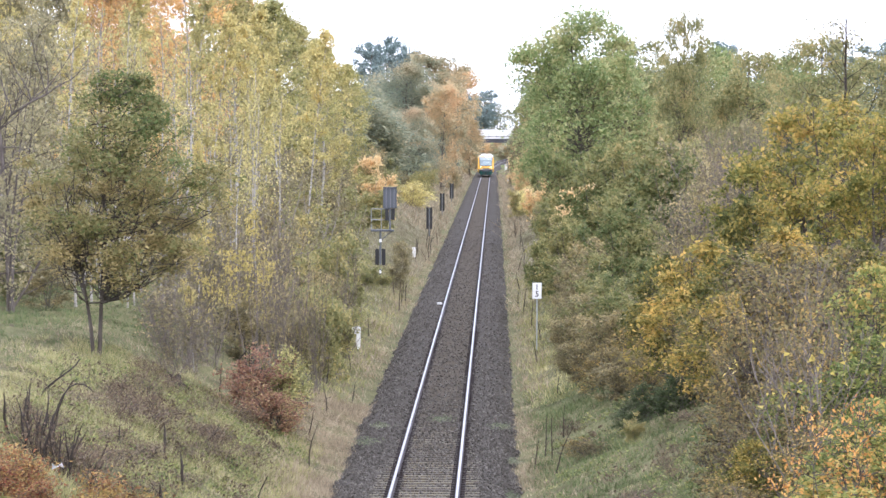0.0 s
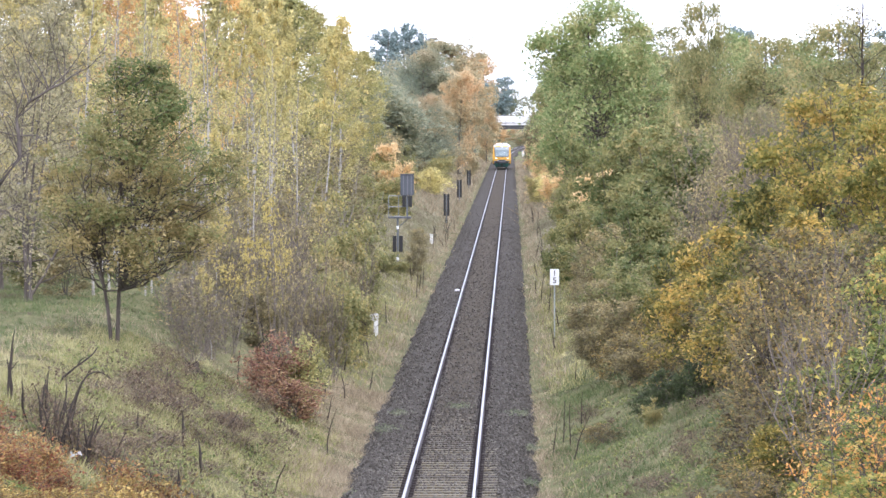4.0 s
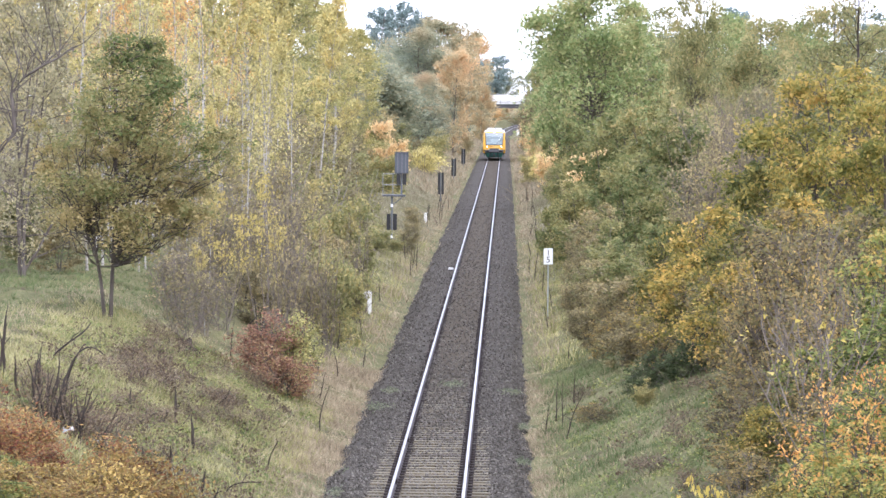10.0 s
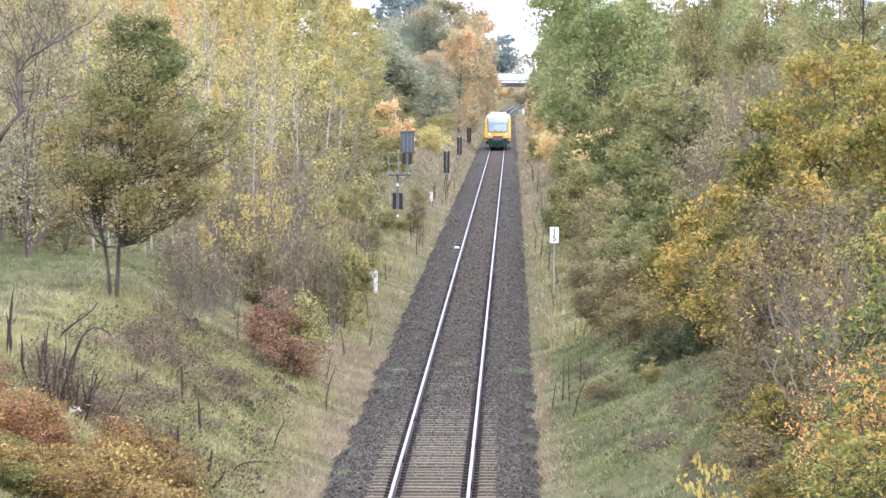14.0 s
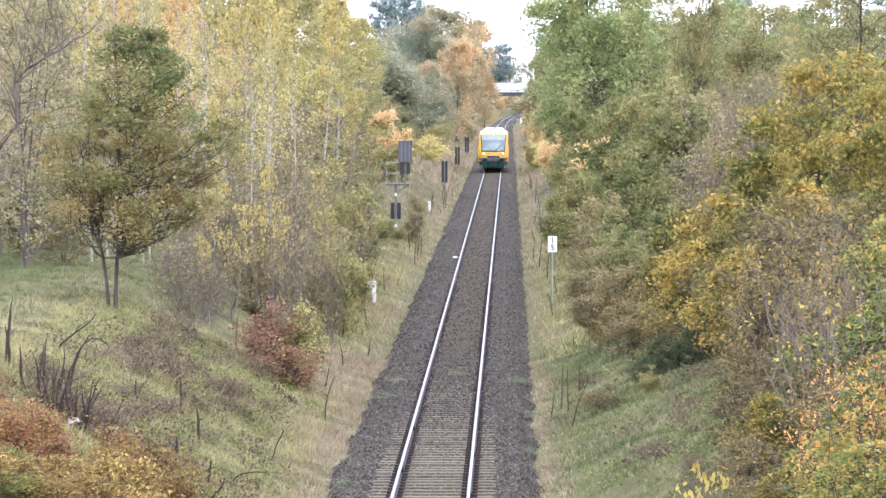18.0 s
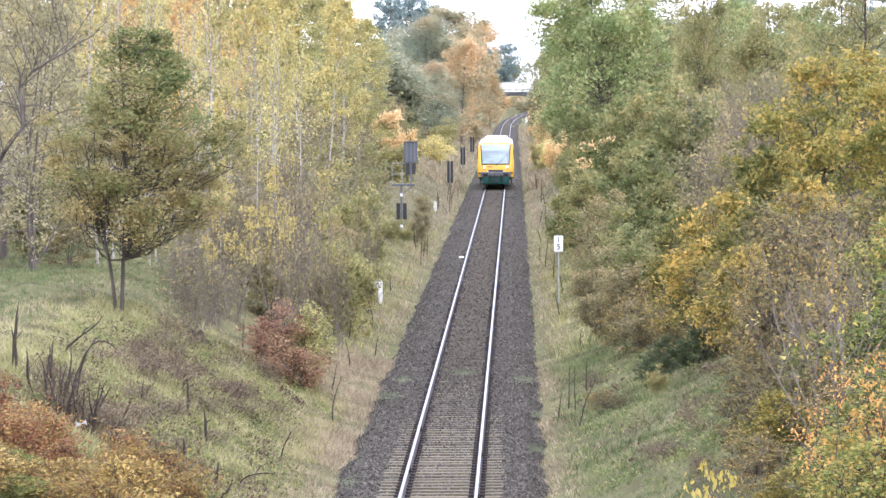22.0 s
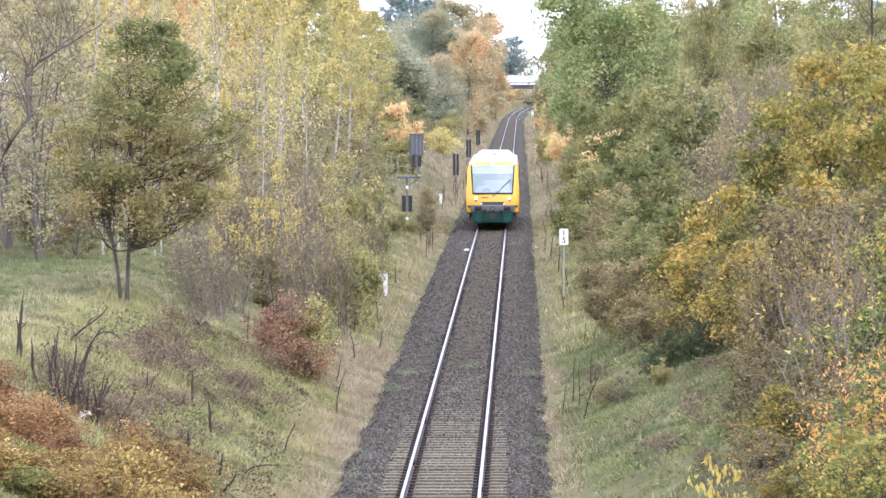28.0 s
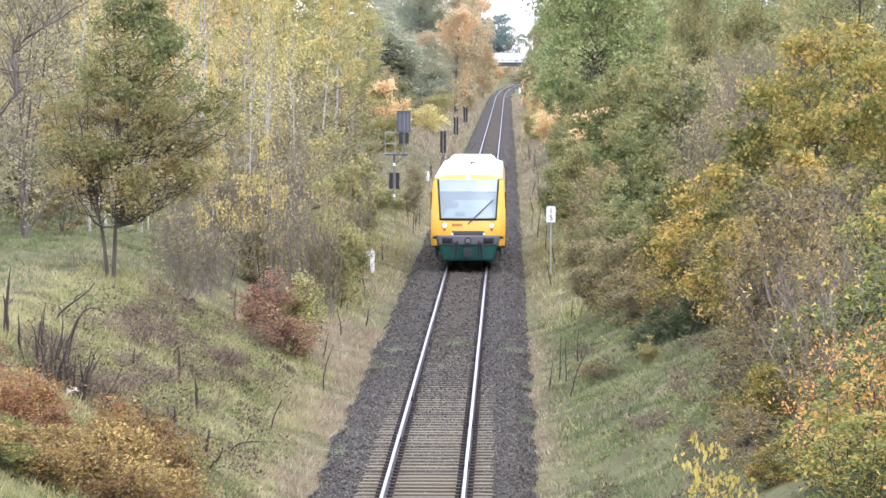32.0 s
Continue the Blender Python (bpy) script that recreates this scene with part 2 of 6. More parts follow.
def tubes(lines, sides):
    """Tapered tubes round polylines; each line is (points, radii)."""
    V, F, base = [], [], 0
    ang = np.arange(sides) * 2 * np.pi / sides
    for pts, rad in lines:
        pts, rad = np.asarray(pts, float), np.asarray(rad, float)
        n = len(pts)
        t = np.gradient(pts, axis=0)
        t /= np.linalg.norm(t, axis=1)[:, None] + 1e-9
        ref = np.where(np.abs(t[:, 2:3]) > 0.9, [[1.0, 0, 0]], [[0, 0, 1.0]])
        u = np.cross(t, ref)
        u /= np.linalg.norm(u, axis=1)[:, None] + 1e-9
        w = np.cross(t, u)
        ring = pts[:, None] + rad[:, None, None] * (np.cos(ang)[None, :, None] * u[:, None] + np.sin(ang)[None, :, None] * w[:, None])
        V.append(ring.reshape(-1, 3))
        i, j = np.meshgrid(np.arange(n - 1), np.arange(sides), indexing="ij")
        j2 = (j + 1) % sides
        F.append(base + np.stack([i * sides + j, i * sides + j2, (i + 1) * sides + j2, (i + 1) * sides + j], -1).reshape(-1, 4))
        base += n * sides
    return np.concatenate(V), np.concatenate(F)


def leaves(rng, at, size, droop=0.0, slim=0.55, simple=False):
    """One blade at each place, folded along its rib unless it is simple."""
    n = len(at)
    a = rng.normal(size=(n, 3))
    a[:, 2] = a[:, 2] * 0.7 - droop
    a /= np.linalg.norm(a, axis=1)[:, None]
    b = np.cross(a, rng.normal(size=(n, 3)) + [0, 0, 1.3])
    b /= np.linalg.norm(b, axis=1)[:, None] + 1e-9
    c = np.cross(a, b)
    s = (size * rng.uniform(0.65, 1.35, n))[:, None]
    if simple:
        v = np.stack([at + b * s * slim * 0.6, at + a * s, at - b * s * slim * 0.6], 1).reshape(-1, 3)
        return v, np.arange(3 * n).reshape(n, 3)
    mid = at + a * s * 0.45 + c * s * 0.10
    v = np.stack([at, mid + b * s * slim * 0.5, at + a * s, mid - b * s * slim * 0.5], 1).reshape(-1, 3)
    return v, np.arange(4 * n).reshape(n, 4)


def wander(rng, start, aim, length, steps, bend=0.12, lift=0.0):
    """A crooked line that leaves start towards aim."""
    p, d = np.array(start, float), np.array(aim, float)
    d /= np.linalg.norm(d)
    out = [p.copy()]
    for _ in range(steps):
        d = d + rng.normal(size=3) * bend + [0, 0, lift]
        d /= np.linalg.norm(d)
        p = p + d * length / steps
        out.append(p.copy())
    return np.array(out)


PROFILES = {
    "round": lambda t: np.sqrt(np.clip(1 - (1.85 * t - 0.85) ** 2, 0.04, 1)),
    "cone": lambda t: np.clip(1.05 - t, 0.08, 1) ** 0.8,
    "column": lambda t: np.clip(np.minimum(1, 2.2 * (1.06 - t)) * (0.55 + 0.45 * np.minimum(1, 3 * t)), 0.1, 1),
    "dome": lambda t: np.interp(t, [0, 0.15, 0.35, 0.7, 0.9, 1], [0.6, 0.95, 1, 0.78, 0.5, 0.25]),
    "ovate": lambda t: np.interp(t, [0, 0.12, 0.3, 0.6, 0.85, 1], [0.8, 1, 1, 0.85, 0.58, 0.35]),
    "spire": lambda t: np.clip(0.75 + 0.6 * t, 0, 1) * np.clip(1.08 - t, 0.05, 1) ** 0.62,
    "pyramid": lambda t: np.interp(t, [0, 0.1, 0.25, 0.45, 0.6, 0.75, 0.9, 1], [0.42, 0.78, 1, 0.98, 0.84, 0.62, 0.38, 0.16]),
    "umbrella": lambda t: np.clip(0.35 + 0.9 * t - 0.9 * np.clip(t - 0.75, 0, 1) * 3, 0.15, 1),
}


def tree(name, seed, height, width, base, bark, leaf, count, size, label, category="tree", shape="round", stems=1, limbs=26, radius=0.14,
         bare=0.0, droop=0.1, clump=0.5, rise=0.5, twigs=5, slim=0.55, twig_bark=None, simple=True, split=False, splay=0.3, inner=0.3, aims=None):
    """A tree with its stem or stems, its boughs and twigs, and its leaves in clumps at the twigs."""
    rng = np.random.default_rng(seed)
    root = new(name)
    root.empty_display_size = 0.3
    tagged(root, label, category)
    trunk, bough, anchors, groups = [], [], [], []
    for s in range(stems):
        spread = 0.0 if stems == 1 else splay
        aim = np.array([rng.normal() * spread, rng.normal() * spread, 1.0])
        foot = np.array([rng.normal() * 0.16, rng.normal() * 0.16, -0.25]) * ([0.45, 0.45, 1] if split else [1, 1, 1]) if stems > 1 else np.array([0, 0, -0.25])
        top = height * (0.97 if s == 0 else rng.uniform(0.7, 0.95))
        if aims:
            aim, foot, top = np.array([aims[s][0], aims[s][1], 1.0]), np.array([aims[s][0] * 0.4, aims[s][1] * 0.4, -0.25]), height * aims[s][2]
        line = wander(rng, foot, aim, top + 0.25, 11, 0.045 if stems == 1 else 0.06, 0.05)
        r = radius * (1.0 if stems == 1 else 0.75) * np.linspace(1, 0.1, len(line)) ** 0.8
        r[0] *= 1.35
        trunk.append((line, r))
        for i in range(limbs // stems):
            t = ((i + rng.uniform(0, 0.9)) / (limbs // stems)) ** (0.68 if aims else 0.9)
            z = (base + (height - base) * t) / height * (len(line) - 1) * (top / height)
            k = min(int(z), len(line) - 2)
            p = line[k] + (line[k + 1] - line[k]) * (z - k)
            az = 2.399 * i + s * 1.7 + rng.uniform(-0.5, 0.5)
            reach = width / 2 * PROFILES[shape](t) * rng.uniform(0.7, 1.12) * (1.0 if stems == 1 else 0.8)
            up = rise * (0.4 + t) + rng.uniform(-0.15, 0.25)
            limb = wander(rng, p, (np.cos(az), np.sin(az), up), reach, 5, 0.14, 0.04)
            r0 = max(0.012, radius * 0.42 * (1 - 0.75 * t))
            groups.append(len(bough))
            bough.append((limb, np.linspace(r0, 0.006, 6)))
            for j in range(twigs):
                q = rng.uniform(inner + (0.2 if t < 0.3 else 0), 1.0)
                kk = min(int(q * 5), 4)
                o = limb[kk] + (limb[kk + 1] - limb[kk]) * (q * 5 - kk)
                d = (limb[kk + 1] - limb[kk]) / (np.linalg.norm(limb[kk + 1] - limb[kk]) + 1e-9) + rng.normal(size=3) * 0.6 + [0, 0, 0.15]
                tw = wander(rng, o, d, reach * rng.uniform(0.22, 0.42) + 0.15, 2, 0.2)
                bough.append((tw, np.linspace(max(0.007, r0 * 0.3), 0.004, 3)))
                if rng.random() > bare:
                    anchors.append(tw[1:])
            if rng.random() > bare:
                anchors.append(limb[3:])
    for one in trunk:
        part("trunk" if stems == 1 else "stem", sheet("trunk", *tubes([one], 8)), bark, root, smooth=True)
    if split:
        for g, h in zip(groups, groups[1:] + [len(bough)]):
            part("bough", sheet("bough", *tubes(bough[g:h], 4)), twig_bark or bark, root, smooth=True)
    else:
        part("branchwork", sheet("branchwork", *tubes(bough, 3)), twig_bark or bark, root, smooth=True)["kind"] = "stuff"
    if count:
        pts = np.concatenate(anchors)
        # some twigs carry far more leaves than others
        load = rng.gamma(1.1, size=len(pts))
        pick = rng.choice(len(pts), count, p=load / load.sum())
        full = clump * (0.55 + 0.75 * rng.random(len(pts)))[pick][:, None]
        at = pts[pick] + rng.normal(size=(count, 3)) * np.array([1, 1, 0.65]) * full * (0.35 + 0.65 * rng.random((count, 1)))
        at = at[at[:, 2] > 0.05]
        v, f = leaves(rng, at, size, droop, slim, simple)
        crown = part("crown", sheet("crown", v, f), leaf, root)
        crown["kind"] = "stuff"
    root["h0"], root["w0"] = height, width
    return root


def padded(name, seed, height, width, base, bark, leaf, count, size, label, category="tree", shape="round", aims=((0.0, 0.0, 1.0),), pads=80, pad=0.3, flat=0.55,
           radius=0.12, hollow=0.35, lean=(0.0, 0.0), slim=0.55, simple=True, split=False, twigs=5, drop=0.6, bulge=0.0):
    """A tree whose leaves sit in pads at the ends of its boughs, with gaps between the pads."""
    rng = np.random.default_rng(seed)
    root = new(name)
    root.empty_display_size = 0.3
    tagged(root, label, category)
    stems = []
    for ax, ay, top in aims:
        line = wander(rng, (ax * 0.4, ay * 0.4, -0.25), (ax, ay, 1.0), height * top + 0.25, 11, 0.04, 0.05)
        r = radius * np.linspace(1, 0.12, len(line)) ** 0.8
        r[0] *= 1.3
        stems.append(line)
        part("trunk" if len(aims) == 1 else "stem", sheet("trunk", *tubes([(line, r)], 8)), bark, root, smooth=True)
    boughs, at = [], []
    share = rng.gamma(1.6, size=pads)
    share = np.maximum(6, share / share.sum() * count).astype(int)
    for i in range(pads):
        while True:
            t = rng.uniform(0, 1)
            if rng.random() < PROFILES[shape](t):
                break
        far = width / 2 * PROFILES[shape](t) * (hollow + (1 - hollow) * np.sqrt(rng.random())) * rng.uniform(0.7, 1.2)
        az, z = 2.399 * i + rng.uniform(-0.4, 0.4), base + (height - base) * t
        end = np.array([lean[0] * z + bulge * np.sin(np.pi * t) + far * np.cos(az), lean[1] * z + far * np.sin(az), z])
        low = max(base * 0.75, z - drop * far - 0.2)
        best = min(stems, key=lambda q: np.hypot(*(q[np.abs(q[:, 2] - low).argmin(), :2] - end[:2])) + max(0, low - q[-1, 2]) * 3)
        p = np.array([np.interp(low, best[:, 2], best[:, k]) for k in range(3)])
        u = np.linspace(0, 1, 6)[:, None]
        line = p + (end - p) * np.concatenate([u ** 0.85, u ** 0.85, u ** 1.25], 1)
        line[1:-1] += rng.normal(size=(4, 3)) * 0.05 * np.linalg.norm(end - p)
        r0 = max(0.012, radius * 0.4 * (1 - 0.7 * t))
        lines = [(line, np.linspace(r0, 0.008, 6))]
        own = pad * rng.uniform(0.6, 1.4)
        for _ in range(twigs):
            d = rng.normal(size=3) * [1, 1, flat]
            lines.append((wander(rng, line[rng.integers(3, 6)], d + [0, 0, 0.2], own * 1.6, 3, 0.2), np.linspace(max(0.006, r0 * 0.25), 0.004, 4)))
        boughs.append(lines)
        d = rng.normal(size=(share[i], 3))
        d *= (0.45 + 0.55 * rng.random((share[i], 1)) ** 0.5)
        d[:, 2] = d[:, 2] * flat - 0.12 * (d[:, 0] ** 2 + d[:, 1] ** 2)
        at.append(end + d * own)
    if split:
        for lines in boughs:
            part("bough", sheet("bough", *tubes(lines, 4)), bark, root, smooth=True)
    else:
        part("branchwork", sheet("branchwork", *tubes([q for lines in boughs for q in lines], 3)), bark, root, smooth=True)["kind"] = "stuff"
    at = np.concatenate(at)
    v, f = leaves(rng, at[at[:, 2] > 0.05], size, 0.1, slim, simple)
    part("crown", sheet("crown", v, f), leaf, root)["kind"] = "stuff"
    root["h0"], root["w0"] = height, width
    return root


PLACED = {}


def plant(proto, x, y, high, wide, turn=0.0, sink=0.05):
    """Stands the model, or a copy of it, at its place with its own height and spread."""
    sx, sz = wide / proto["w0"], high / proto["h0"]
    m = pose(x, y, float(ground_z(x, y)) - sink, 0, 0, turn) @ Matrix.Diagonal((sx, sx, sz, 1))
    if proto.name not in PLACED:
        PLACED[proto.name] = 1
        proto.matrix_basis = m
        return proto
    keep = proto.matrix_basis.copy()
    proto.matrix_basis = Matrix.Identity(4)
    ob = copy_thing(proto, m)
    proto.matrix_basis = keep
    return ob


# ---- the ground ----
def track_x(y):
    return np.clip(np.asarray(y, float) - 780, 0, None) ** 2 / 29000


def lumps(x, y, k):
    return (np.sin(x * 1.3 * k + 2.1 * np.sin(y * 0.53 * k)) + np.sin(y * 0.9 * k + 1.7 * np.sin(x * 0.71 * k) + 1.3) + np.sin((x + y) * 2.3 * k + 0.7)) / 3


def ground_z(x, y):
    x, y = np.asarray(x, float), np.asarray(y, float)
    s = x - track_x(y)
    a = np.abs(s)
    top = np.where(s < 0, 2.65, 3.1)
    rise = np.where(s < 0, 0.5, 0.5) * (a - 2.75) - 0.5
    soft = 0.28
    h = -0.5 + soft * np.log1p(np.exp(np.clip((rise + 0.5) / soft, -30, 30)))
    d = (top - h) / 0.35
    h = np.where(d > 20, h, top - 0.35 * np.log1p(np.exp(np.clip(d, -30, 30))))
    h = h - 0.30 * np.exp(-(a / 1.9) ** 6)
    bumpy = np.clip((a - 2.6) / 2.5, 0, 1)
    return h + bumpy * (0.13 * lumps(x, y, 0.8) + 0.10 * lumps(x + 5, y, 2.3) + 0.05 * lumps(x, y + 3, 4.7))


def spaced(a, b, n, power):
    return a + (b - a) * np.linspace(0, 1, n) ** power


def ground_material():
    """Rough grass near the line, leaf litter under the woods, with patches of both everywhere."""
    m, nodes, links, b = material("rough_autumn_ground")
    n1, n2, n3 = noise_of(nodes, links, 0.45, 5), noise_of(nodes, links, 4.0, 4), noise_of(nodes, links, 22.0, 3)
    grass = ramp(nodes, [(0.085, 0.065, 0.045), (0.11, 0.105, 0.05), (0.16, 0.155, 0.075), (0.25, 0.21, 0.12)])
    add = nodes.new("ShaderNodeMath")
    add.operation = "MULTIPLY_ADD"
    links.new(n2.outputs["Fac"], add.inputs[0])
    add.inputs[1].default_value = 0.9
    half = nodes.new("ShaderNodeMath")
    half.operation = "MULTIPLY_ADD"
    links.new(n1.outputs["Fac"], half.inputs[0])
    half.inputs[1].default_value, half.inputs[2].default_value = 1.4, -0.65
    links.new(half.outputs[0], add.inputs[2])
    links.new(add.outputs[0], grass.inputs[0])
    litter = ramp(nodes, [(0.045, 0.034, 0.024), (0.085, 0.065, 0.042), (0.13, 0.1, 0.06)])
    links.new(n3.outputs["Fac"], litter.inputs[0])
    tc, sep = nodes.new("ShaderNodeTexCoord"), nodes.new("ShaderNodeSeparateXYZ")
    links.new(tc.outputs["Object"], sep.inputs[0])
    far = nodes.new("ShaderNodeMath")
    far.operation = "ABSOLUTE"
    links.new(sep.outputs[0], far.inputs[0])
    wood = nodes.new("ShaderNodeMapRange")
    links.new(far.outputs[0], wood.inputs["Value"])
    wood.inputs["From Min"].default_value, wood.inputs["From Max"].default_value = 13.0, 17.0
    mix = nodes.new("ShaderNodeMixRGB")
    links.new(wood.outputs[0], mix.inputs[0])
    links.new(grass.outputs[0], mix.inputs[1])
    links.new(litter.outputs[0], mix.inputs[2])
    links.new(mix.outputs[0], b.inputs["Base Color"])
    b.inputs["Roughness"].default_value = 0.95
    b.inputs["Specular IOR Level"].default_value = 0.1
    bp = nodes.new("ShaderNodeBump")
    bp.inputs["Strength"].default_value, bp.inputs["Distance"].default_value = 0.8, 0.06
    links.new(n3.outputs["Fac"], bp.inputs["Height"])
    links.new(bp.outputs[0], b.inputs["Normal"])
    return m


GROUND_MAT = ground_material()
xs = np.concatenate([-spaced(16, 2500, 30, 3)[::-1], np.linspace(-15.6, 15.6, 141), spaced(16, 2500, 30, 3)])
ys = np.concatenate([spaced(-300, 70, 12, 0.5)[:-1], np.arange(70, 150, 0.4), spaced(150, 900, 110, 1.3), spaced(910, 4800, 40, 2)])
gx, gy = np.meshgrid(xs, ys)
bend = track_x(gy) * np.clip(1.5 - np.abs(gx) / 200, 0, 1)
gx = gx + bend
gv = np.stack([gx, gy, ground_z(gx, gy)], -1).reshape(-1, 3)
nx = len(xs)
ii, jj = np.meshgrid(np.arange(len(ys) - 1), np.arange(nx - 1), indexing="ij")
gf = np.stack([ii * nx + jj, ii * nx + jj + 1, (ii + 1) * nx + jj + 1, (ii + 1) * nx + jj], -1).reshape(-1, 4)
ground = part("ground", sheet("ground", gv, gf), GROUND_MAT, smooth=True)
tagged(ground, "rough autumn grassland with a shallow railway cutting", "ground", kind="structure")

# ---- the railway ----
STEEL_TOP = rough_stuff("polished_rail_head", [(0.26, 0.255, 0.27), (0.36, 0.352, 0.37)], 2.0, rough=0.35, bump=0.0, metal=1.0, stretch=(8, 0.3, 1))
RUST = rough_stuff("rusty_rail_side", [(0.05, 0.041, 0.043), (0.08, 0.067, 0.07), (0.115, 0.095, 0.097)], 4, rough=0.7)
SLEEPER_MAT = per_piece("weathered_sleeper_timber", [(0.1, 0.081, 0.05), (0.13, 0.107, 0.068), (0.165, 0.136, 0.088)], 0.85, island=False)
SLEEPER_OLD = per_piece("oil_stained_sleeper_timber", [(0.0612, 0.049, 0.0327), (0.0796, 0.064, 0.043), (0.1, 0.081, 0.055)], 0.85, island=False)
SLEEPER_FAR = per_piece("oil_stained_sleeper_timber_joined", [(0.0612, 0.049, 0.0327), (0.0796, 0.064, 0.043), (0.1, 0.081, 0.055)], 0.85)


def ballast_material():
    """Crushed stone; between the rails it is brown with rust and oil."""
    m, nodes, links, b = material("ballast_gravel")
    n1, n2, n3 = noise_of(nodes, links, 0.5, 5), noise_of(nodes, links, 9.0, 4), noise_of(nodes, links, 40.0, 2)
    a = nodes.new("ShaderNodeMath")
    a.operation = "MULTIPLY_ADD"
    links.new(n2.outputs["Fac"], a.inputs[0])
    a.inputs[1].default_value = 0.9
    c = nodes.new("ShaderNodeMath")
    c.operation = "MULTIPLY_ADD"
    links.new(n1.outputs["Fac"], c.inputs[0])
    c.inputs[1].default_value, c.inputs[2].default_value = 0.9, -0.4
    links.new(c.outputs[0], a.inputs[2])
    stone = ramp(nodes, [(0.036, 0.0315, 0.026), (0.061, 0.053, 0.0435), (0.092, 0.08, 0.067)])
    oily = ramp(nodes, [(0.037, 0.03, 0.022), (0.067, 0.054, 0.0385), (0.102, 0.082, 0.059)])
    links.new(a.outputs[0], stone.inputs[0])
    links.new(a.outputs[0], oily.inputs[0])
    tc, sep = nodes.new("ShaderNodeTexCoord"), nodes.new("ShaderNodeSeparateXYZ")
    links.new(tc.outputs["Object"], sep.inputs[0])
    ab = nodes.new("ShaderNodeMath")
    ab.operation = "ABSOLUTE"
    links.new(sep.outputs[0], ab.inputs[0])
    mr = nodes.new("ShaderNodeMapRange")
    links.new(ab.outputs[0], mr.inputs["Value"])
    mr.inputs["From Min"].default_value, mr.inputs["From Max"].default_value = 0.65, 1.0
    mix = nodes.new("ShaderNodeMixRGB")
    links.new(mr.outputs[0], mix.inputs[0])
    links.new(oily.outputs[0], mix.inputs[1])
    links.new(stone.outputs[0], mix.inputs[2])
    # oil and brake dust along both rails, with their shadow lines painted in
    beside, off, band, stain_and_shade = nodes.new("ShaderNodeMath"), nodes.new("ShaderNodeMath"), nodes.new("ShaderNodeMapRange"), nodes.new("ShaderNodeMixRGB")
    beside.operation, off.operation = "SUBTRACT", "ABSOLUTE"
    links.new(ab.outputs[0], beside.inputs[0])
    beside.inputs[1].default_value = 0.753
    links.new(beside.outputs[0], off.inputs[0])
    links.new(off.outputs[0], band.inputs["Value"])
    band.inputs["From Min"].default_value, band.inputs["From Max"].default_value = 0.1, 0.19
    links.new(band.outputs[0], stain_and_shade.inputs[0])
    stain_and_shade.inputs[1].default_value = (0.014, 0.011, 0.012, 1)
    links.new(mix.outputs[0], stain_and_shade.inputs[2])
    links.new(stain_and_shade.outputs[0], b.inputs["Base Color"])
    b.inputs["Roughness"].default_value = 0.95
    b.inputs["Specular IOR Level"].default_value = 0.15
    bp = nodes.new("ShaderNodeBump")
    bp.inputs["Strength"].default_value, bp.inputs["Distance"].default_value = 0.7, 0.03
    links.new(n3.outputs["Fac"], bp.inputs["Height"])
    links.new(bp.outputs[0], b.inputs["Normal"])
    return m


BALLAST_MAT = ballast_material()
STONE_MAT = per_piece("ballast_stone", [(0.052, 0.045, 0.0375), (0.078, 0.069, 0.0575), (0.109, 0.097, 0.081), (0.172, 0.154, 0.129)], 0.9)
PLATE_MAT = rough_stuff("rusty_iron", [(0.016, 0.012, 0.012), (0.035, 0.025, 0.022)], 9)


def along(profile, ys, closed):
    """Draws a profile of (sideways, height) along the line of the track."""
    ys, pr = np.asarray(ys, float), np.asarray(profile, float)
    n, k = len(ys), len(pr)
    v = np.empty((n, k, 3))
    v[:, :, 0] = pr[None, :, 0] + track_x(ys)[:, None]
    v[:, :, 1] = ys[:, None]
    v[:, :, 2] = pr[None, :, 1]
    m = k if closed else k - 1
    i, j = np.meshgrid(np.arange(n - 1), np.arange(m), indexing="ij")
    j2 = (j + 1) % k
    f = np.stack([i * k + j, i * k + j2, (i + 1) * k + j2, (i + 1) * k + j], -1).reshape(-1, 4)
    return v.reshape(-1, 3), f


LINE = np.concatenate([[-60, 40, 70], np.arange(80, 780, 20), np.arange(780, 1500, 15)])


def bed_z(s):
    a = np.abs(s)
    return np.where(a < 1.75, -0.245 + 0.02 * np.clip((a - 0.88) / 0.12, 0, 1) + 0.075 * np.clip((a - 1.22) / 0.16, 0, 1) + 0.01 * np.clip((a - 1.3) / 0.2, 0, 1), -0.14 - (a - 1.75) * 0.65)


bed_s = np.array([-2.75, -2.3, -1.95, -1.75, -1.4, -1.25, -1.05, -0.9, -0.69, -0.35, 0, 0.35, 0.69, 0.9, 1.05, 1.25, 1.4, 1.75, 1.95, 2.3, 2.75])
fine_y = np.concatenate([[-60, 40, 70], np.arange(76, 200, 1.0), np.arange(200, 780, 10), np.arange(780, 1500, 15)])
bv, bf = along(np.stack([bed_s, bed_z(bed_s)], 1), fine_y, False)
bv[:, 2] += np.where(np.abs(bv[:, 0] - track_x(bv[:, 1])) < 1.3, 0.010, 0.03) * lumps(bv[:, 0] * 2, bv[:, 1], 1.7)


def edge_shift(s, y):
    """The foot of the ballast wanders in and out along the line."""
    return np.where(np.abs(s) > 1.8, np.where(y < 125, 0.17, 0.1) * lumps(y, y * 0.3 + np.sign(s) * 4, 0.55) - 0.05, 0)


bv[:, 0] += edge_shift(bv[:, 0] - track_x(bv[:, 1]), bv[:, 1])



